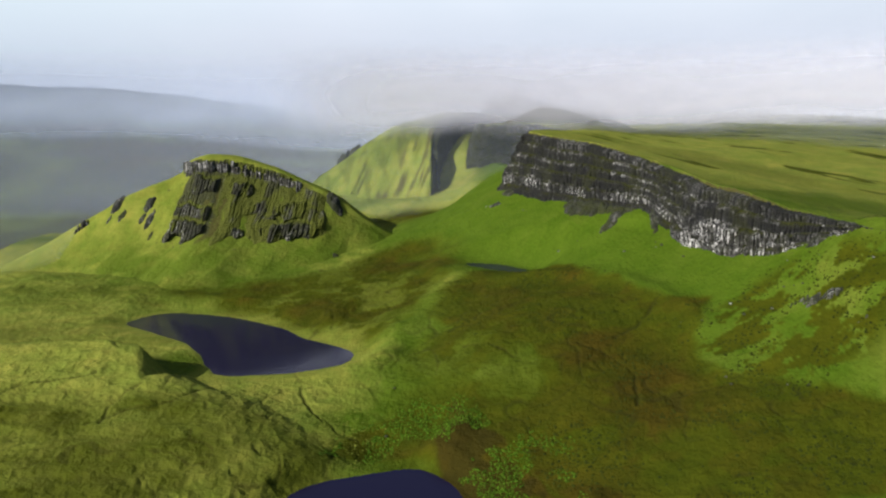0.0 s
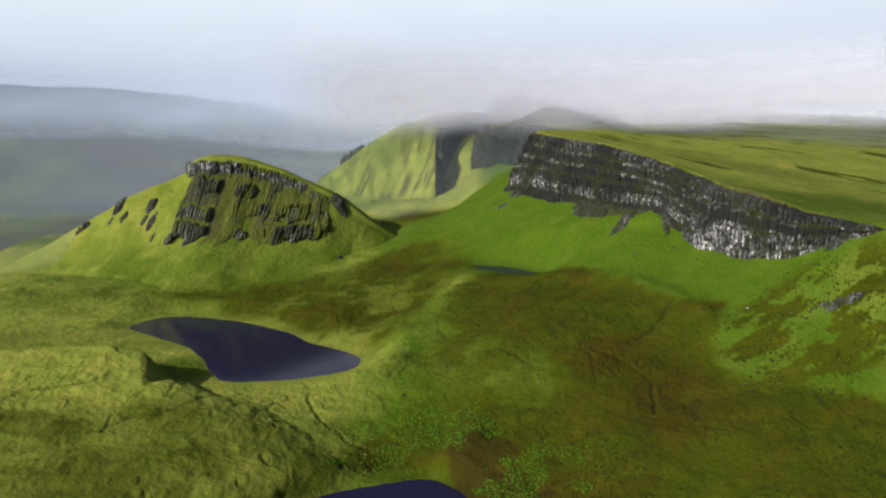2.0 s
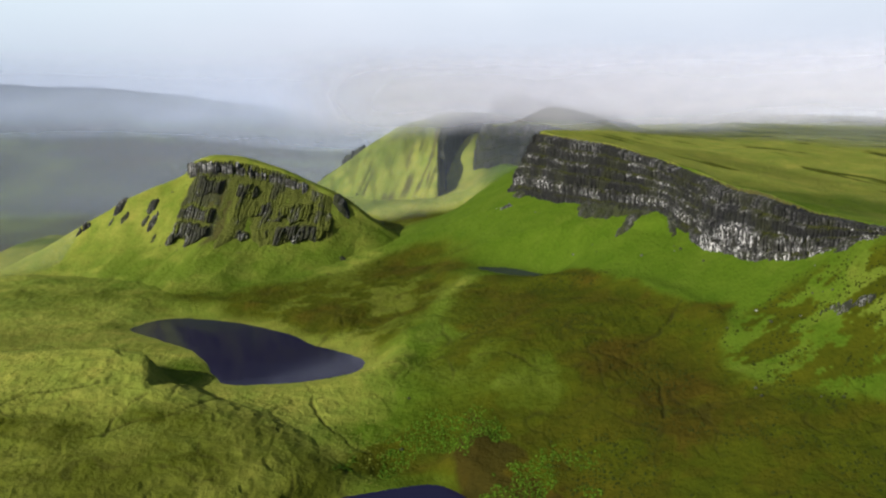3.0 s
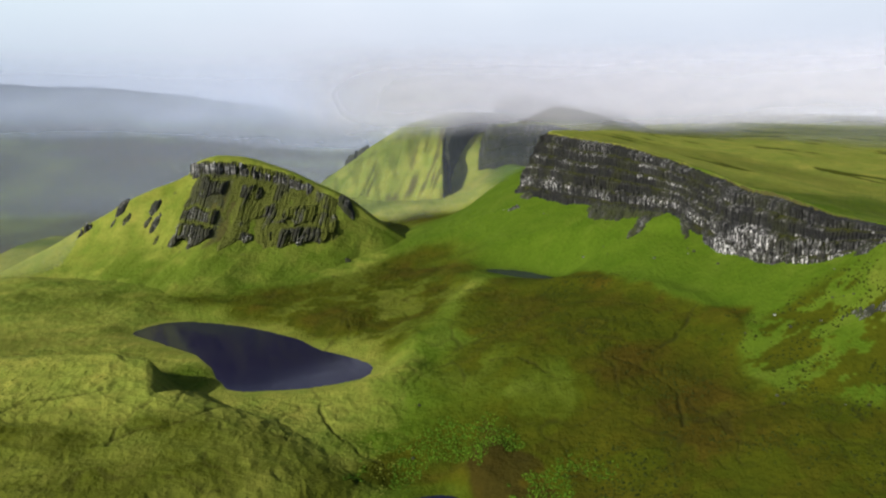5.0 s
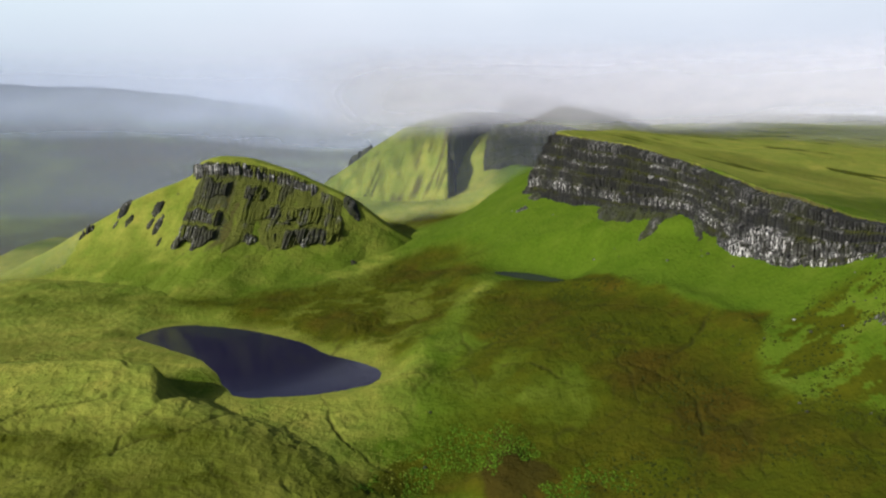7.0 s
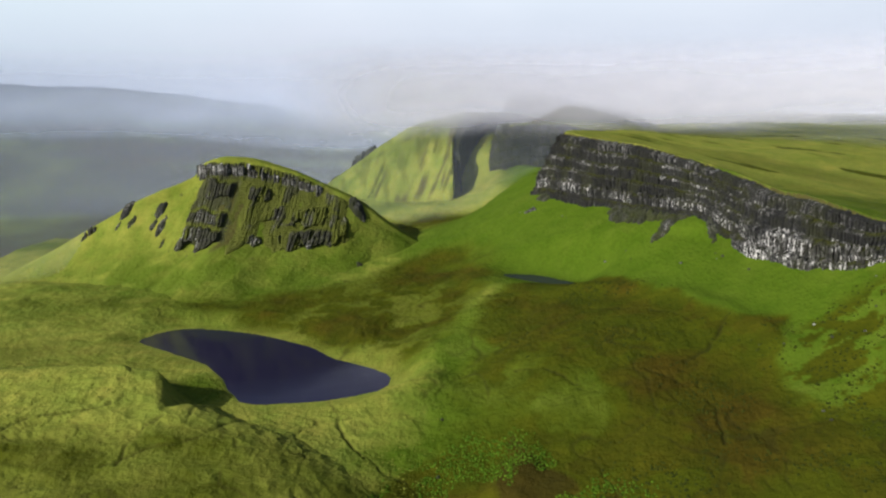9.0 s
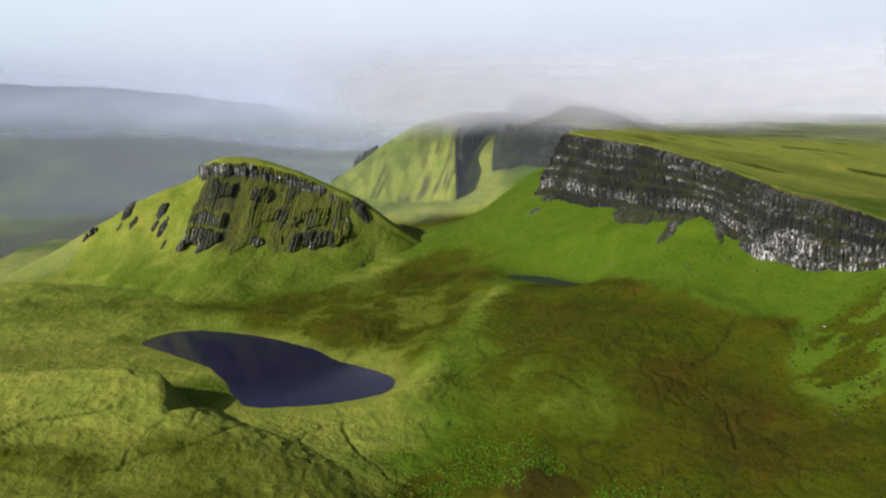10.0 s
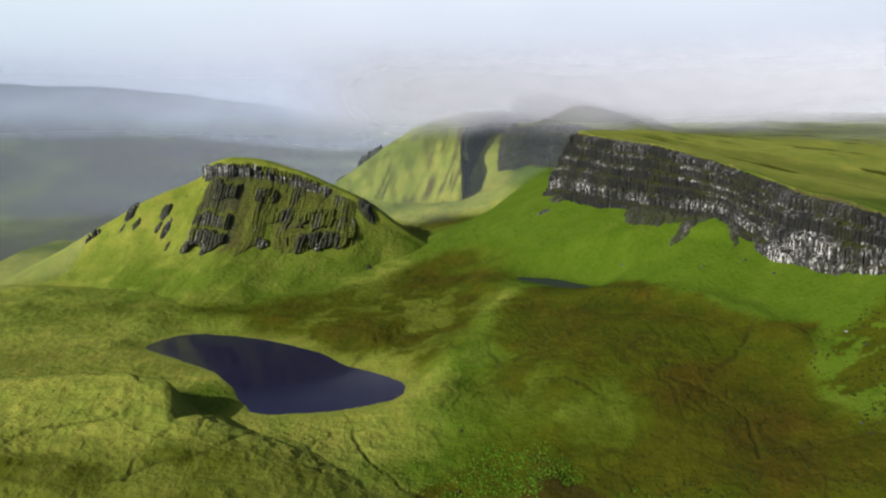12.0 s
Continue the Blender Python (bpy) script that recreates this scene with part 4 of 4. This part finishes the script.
def build_hill_face():
    """Bare rock breaking out of the hill's front in steps; where it lies deeper than the turf the grass covers it."""
    xs, zs = np.arange(-268, -90, 0.6), np.arange(30, 106, 0.6)
    ys = np.arange(716, 560, -0.7)
    gx, gy = np.meshgrid(xs, ys, indexing="ij")
    h = hill_height(gx.ravel(), gy.ravel()).reshape(gx.shape)
    yy = np.stack([ys[np.argmax(h < z, 1)] for z in zs])
    yy = (np.pad(yy, ((0, 0), (2, 2)), mode="edge")[:, :-4] + 2 * yy + np.pad(yy, ((0, 0), (2, 2)), mode="edge")[:, 4:]) / 4
    z, x = np.meshgrid(zs, xs, indexing="ij")
    z = np.minimum(z, h.max(1)[None, :] - 2.5)
    lean = x - 0.16 * (z - 60) + 2 * fbm(x, z, 16, 2, 500)
    rim = 97 - 0.24 * np.maximum(x + 195, 0)
    west = np.interp(z, [34, 60, 90], [-246, -239, -230])
    zone = smooth((z - 36 - 7 * fbm(lean, z * 0, 12, 3, 498)) / 3) * smooth((x - west + 3 * fbm(z, x * 0, 9, 3, 497)) / 4) * smooth((-98 - x - 0.3 * (z - 50) + 8 * fbm(x, z, 12, 3, 496)) / 6) * smooth((rim - 1 - z) / 3)
    ribs = fbm(lean, z * 0.22, 13, 4, 499, 0.55)
    thin = smooth((x + 150) / 60) + 0.5 * smooth((z - 70) / 20) * smooth((x + 195) / 20)
    proud, shelf, bare = 2.2 * zone - 1.6 + zone * (3.2 * ribs - 0.7 * thin), np.zeros(x.shape), np.zeros(x.shape)
    for left, right, low, high, tilt, seed in ((-230, -201, 73, 89, 0.22, 511), (-240, -199, 53, 65, 0.22, 514), (-245, -200, 33, 52, 0.20, 517), (-192, -166, 73, 82, 0.2, 520),
                                               (-186, -150, 37, 46, 0.15, 523), (-160, -118, 52, 67, 0.15, 526), (-150, -100, 33, 49, 0.15, 529), (-128, -100, 50, 60, 0.15, 532), (-176, -150, 56, 66, 0.1, 535)):
        tier, top = crag_tier(lean, z, left, right, low, high, tilt, seed)
        broken = 1.0 if right < -195 else smooth((fbm(lean, z * 0.5, 8, 4, seed + 2, 0.6) + 0.22) / 0.3)
        proud = np.maximum(proud, (tier * broken - 1.6 * (1 - broken)) * zone - 1.6 * (1 - zone))
        bare = np.maximum(bare, smooth((tier + 0.5) / 1.5) * broken)
        shelf = np.maximum(shelf, top)
    bare = np.maximum(bare, zone * np.maximum(0.7 * smooth((-194 - x) / 8), 0.75 * smooth((ribs - 0.02) / 0.2)))
    brow = smooth((x + 238) / 3) * smooth((-126 - x) / 12) * smooth(1.6 - np.abs(z - rim) / 4.5)
    proud = np.maximum(proud, 2.6 * brow - 1.6)
    gully = smooth(1.4 - np.abs(lean + 200 + 0.05 * (z - 60) + 2.5 * fbm(z, z * 0, 14, 2, 540)) / 3.5) * smooth((z - 34) / 6) * smooth((92 - z) / 4)
    own, joint = columns(lean, np.floor((z + 4 * fbm(x, z * 0, 20, 2, 503)) / 11), 3.2, 505)
    rock = np.maximum(smooth((proud + 0.6) / 1.4) * (0.35 + 0.65 * bare), brow)
    off = -proud - 0.6 + rock * (1.5 * (1 - joint) + 1.8 * (own - 0.5) + 1.6 * fbm(lean, z * 0.4, 9, 3, 506)) + 0.5 * fbm(lean, z, 4, 3, 507) + 2.2 * gully * rock
    pale = (0.05 + 0.7 * smooth((own - 0.5) / 0.3) * smooth((fbm(lean, z, 12, 3, 508) + 0.15) / 0.35)) * joint * (1 - shelf)
    mossy = np.clip(0.92 - 0.85 * np.maximum(bare, brow) * smooth((fbm(lean, z * 0.6, 9, 4, 512, 0.6) + np.where(x < -198, 0.40, 0.10)) / 0.3) + 0.7 * shelf, 0, 0.94)
    return face_mesh("rock_face", x, yy, z + 0.5 * fbm(x, z, 3, 2, 509), 0 * x, 1 + 0 * x, off, pale, mossy, BASALT_HILL)


part("crag_face", build_hill_face(), hill, "grey basalt crags breaking through the turf")


def build_brow(x0, x1, z0, z1, height, label):
    ob = thing("crag", label, "crag", group="crags of the hill")
    x = np.array([v for v in np.arange(x0, x1, 2.5) if rng.random() >= 0.08])
    z = np.interp(x, [x0, x1], [z0, z1])
    h = height * np.array([rng.uniform(0.7, 1.05) for _ in x])
    raise_columns(ob, "column", x, hill_front(x, z) + 1.2, z - 2.0, np.zeros_like(x), h + 2.0, 3.0, BASALT_STREAKED, rng, True)
    return ob


build_brow(-236, -190, 91, 92, 10.5, "columnar basalt brow under the hill's flat top")
build_brow(-189, -128, 91, 77, 6.5, "columnar basalt brow along the falling ridge")
for x, y, heading, length, width, height, seed in ((-299, 703, 60, 13, 9, 3.8, 766), (-291, 692, 48, 12, 8, 3.4, 767), (-303, 694, 70, 8, 6, 2.4, 768)):
    build_lens(x, y, heading, length, width, height, "dark crag on the hill's shoulder", hill_height, 0.4, 0.25, 0.6, seed)
for x, y, heading, length, width, height, seed in ((-266, 693, 60, 13, 8, 3.6, 772), (-262, 681, 68, 13, 7, 3.0, 773), (-270, 684, 50, 8, 5, 2.2, 774), (-258, 668, 66, 9, 5, 2.0, 775)):
    build_lens(x, y, heading, length, width, height, "dark rib of rock on the hill's shoulder", hill_height, 0.4, 0.3, 0.6, seed)
build_outcrop(-333, 702, 20, 10, 6, BASALT_PALE, "pale rock knob on the hill's shoulder", 2, hill_height, 2.4)
build_lens(-97, 686, -30, 18, 12, 5.5, "dark rock knob at the end of the ridge", hill_height, 0.2, 0.25, 0.7, 778)
build_lens(-89, 645, -40, 15, 8, 2.6, "low mossy rock on the hill's flank", hill_height, 0.1, 0.5, 0.7, 784)


# ---- plants and stones ----
def scatter(name, count, where, size, material, label, category, seed, flat=0.6):
    """Low plant clumps over part of the moor, each an uneven little dome."""
    r = np.random.RandomState(seed)
    xs, ys = r.uniform(-330, 260, count * 14), r.uniform(255, 520, count * 14)
    share = where(xs, ys)
    keep = np.nonzero(r.uniform(0, 1, len(xs)) < share)[0][:count]
    xs, ys = xs[keep], ys[keep]
    zs = terrain(xs, ys)[0]
    vs, fs = [], []
    ring = np.arange(6) * math.pi / 3
    for i, (x, y, z) in enumerate(zip(xs, ys, zs)):
        w = size * (0.4 + 1.5 * r.uniform(0, 1) ** 2)
        a = ring + r.uniform(0, 1)
        k1, k2 = r.uniform(0.7, 1.3, 6), r.uniform(0.35, 0.75, 6)
        low = np.stack([x + w * k1 * np.cos(a), y + w * k1 * np.sin(a), np.full(6, z - 0.25)], -1)
        mid = np.stack([x + w * k2 * np.cos(a + 0.5), y + w * k2 * np.sin(a + 0.5), z + w * flat * r.uniform(0.5, 1.1, 6)], -1)
        vs.append(np.concatenate([low, mid, [(x, y, z + w * flat * r.uniform(0.6, 1.0))]]))
        b = 13 * i
        for j in range(6):
            q = (j + 1) % 6
            fs += [(b + j, b + q, b + 6 + j), (b + q, b + 6 + q, b + 6 + j), (b + 6 + j, b + 6 + q, b + 12)]
    me = mesh_from(name, np.concatenate(vs), np.array(fs), material, True)
    return tagged(new(name, me), label, category, kind="stuff")


def off_water(x, y):
    ok = np.ones_like(x)
    for ring, _ in LOCHS:
        ok = ok * (ring_distance(x, y, ring) > 3)
    return ok


scatter("bracken", 22000, lambda x, y: off_water(x, y) * smooth((6 - ring_distance(x, y, BANK)) / 10) * (fbm(x, y, 14, 3, 201) > -0.12),
        0.42, BRACKEN, "dense green bracken on the bank of the hollow", "bracken", 11, 0.5)
scatter("heather", 5000, lambda x, y: off_water(x, y) * smooth(1.6 * blob(x, y, 166, 358, 48, 40, 0)) * (fbm(x * 0.6 + 0.3 * y, y - 0.25 * x, 12, 4, 93) > 0.1),
        0.45, HEATHER, "dark brown heather clumps among the moor grass", "heather", 12, 0.55)
scatter("heather", 4500, lambda x, y: off_water(x, y) * smooth((4 - ring_distance(x, y, KNOLL_HEATH)) / 8) * (0.08 + (fbm(x, y, 30, 4, 206, 0.6) > 0.08) + 0.8 * seam_depth(x, y)),
        0.45, HEATHER, "dark heather clumps over the brown knoll", "heather", 14, 0.5)
scatter("grass_tussocks", 6000, lambda x, y: off_water(x, y) * 0.8 * (ring_distance(x, y, FORE_HEATH) > 6) * smooth((440 - y) / 100) * smooth((-20 - x) / 30) * (fbm(x, y, 22, 3, 203) > -0.1), 0.42, TUSSOCK, "yellow-green grass tussocks over the foreground moor", "grass", 13, 0.3)


def build_boulder(x, y, size, r):
    bm = bmesh.new()
    bmesh.ops.create_icosphere(bm, subdivisions=2, radius=size)
    for v in bm.verts:
        v.co *= 1 + 0.35 * noise.noise(v.co * (1.3 / size) + Vector((x, y, 0)))
        v.co.z *= 0.7
    me = bpy.data.meshes.new("boulder")
    bm.to_mesh(me)
    bm.free()
    me.materials.append(BASALT_STREAKED if r.random() < 0.4 else BASALT_MOSSY)
    ob = tagged(new("boulder", me), "weathered grey boulder lying in the grass", "boulder", "scattered boulders")
    ob.location = (x, y, float(terrain(np.array([x]), np.array([y]))[0][0]) + 0.2 * size)


rock_rng = random.Random(5)
for k in range(36):
    if k < 16:
        x, y = rock_rng.uniform(20, 150), rock_rng.uniform(440, 640)
        y = 640 - (x - 40) * 1.35 + rock_rng.uniform(-45, 10)
    elif k < 34:
        x, y = rock_rng.uniform(120, 210), rock_rng.uniform(300, 400)
    else:
        x, y = rock_rng.uniform(-60, 60), rock_rng.uniform(300, 380)
    if off_water(np.array([x]), np.array([y]))[0]:
        build_boulder(x, y, rock_rng.uniform(0.4, 1.0), rock_rng)


# ---- sky ----
def build_backdrop():
    a = np.linspace(0, 2 * math.pi, 97)[:-1]
    zs = np.array([-150, 100, 300, 600, 1000, 1500])
    z, t = np.meshgrid(zs, a, indexing="ij")
    v = np.stack([4850 * np.sin(t), 4850 * np.cos(t), z], -1).reshape(-1, 3)
    me = mesh_from("cloud_backdrop", v, grid_faces(len(zs), len(a), True), sky_backdrop_material(), True)
    return tagged(new("cloud_backdrop", me), "pale grey overcast sky down to the hills", "sky", kind="structure")


build_backdrop()


def land_top(x, y):
    spur_z = np.where((y < 1250) & (x > -330) & (x < 60), spur_height(x, y), -200)
    return np.maximum(terrain(x, y)[0], spur_z)


def build_haze(r, haze, cloud):
    """A bank of distant haze: thin over the low moor, thick at the cloud base."""
    a = np.radians(np.linspace(-60, 60, 121))
    zs = np.linspace(-140, 200 + 0.08 * r, 60)
    z, t = np.meshgrid(zs, a, indexing="ij")
    rr = r + 0.9 * (z - 130)
    v = np.stack([rr * np.sin(t), rr * np.cos(t), z], -1).reshape(-1, 3)
    lift = 22 * fbm(t * r, z * 0.5, 400, 3, int(r))
    k = haze * smooth((z + 160) / 110) + (cloud - haze) * smooth((z + lift - 105) / 90)
    k = k * smooth((zs[-1] - z) / (0.08 * r)) * smooth((radians(60) - np.abs(t)) / radians(10))
    k = k * smooth((z - land_top(v[:, 0], v[:, 1]).reshape(z.shape)) / (0.008 * r))
    me = mesh_from("distant_haze", v, grid_faces(len(zs), len(a)), HAZE, True)
    me.attributes.new("thick", "FLOAT", "POINT").data.foreach_set("value", k.ravel().astype(np.float32))
    return tagged(new("distant_haze", me), "slate grey haze hanging over the distant moor", "haze", "distant haze", "structure")


def build_cloud(r, most, base, reach, drop=-12.0):
    """A bank of low cloud round the summit, fading in upwards from its base and out again where the ground meets it."""
    a = np.radians(np.linspace(-14, 60, 169))
    zs = np.concatenate([np.linspace(base - 20 - drop, base + reach, 40), np.linspace(base + reach, 0.13 * r + 136, 26)[1:]])
    z, t = np.meshgrid(zs, a, indexing="ij")
    rr = r + 0.9 * (z - 130)
    v = np.stack([rr * np.sin(t), rr * np.cos(t), z], -1).reshape(-1, 3)
    lift = 16 * fbm(t * r, z * 0.6, 110, 4, int(r))
    low = drop * smooth((t - radians(9)) / radians(15))
    k = most * smooth((z + lift - base + low) / reach) * smooth((132 + 0.125 * r - z) / (0.09 * r))
    k = k * smooth((t + radians(14)) / radians(12)) * smooth((radians(60) - t) / radians(8))
    k = k * np.maximum(smooth((z - land_top(v[:, 0], v[:, 1]).reshape(z.shape)) / 12), smooth((z - 116) / 26))
    me = mesh_from("low_cloud", v, grid_faces(len(zs), len(a)), MIST, True)
    me.attributes.new("thick", "FLOAT", "POINT").data.foreach_set("value", k.ravel().astype(np.float32))
    return tagged(new("low_cloud", me), "soft grey cloud hanging on the mountain's summit", "cloud", "low clouds", "structure")


MIST = mist_material("mist", 0.008, (0.275, 0.282, 0.328), 0.15, 0.85)
HAZE = mist_material("haze", 0.0025, (0.33, 0.38, 0.50), 0.15, 0.85)
for r, haze, cloud in ((860, 0.09, 0.09), (1500, 0.13, 0.18), (2300, 0.21, 0.28), (3500, 0.36, 0.76)):
    build_haze(r, haze, cloud)
for r, most, base, reach in ((800, 0.60, 116, 40), (930, 0.85, 112, 38), (1150, 0.92, 106, 46)):
    build_cloud(r, most, base, reach)
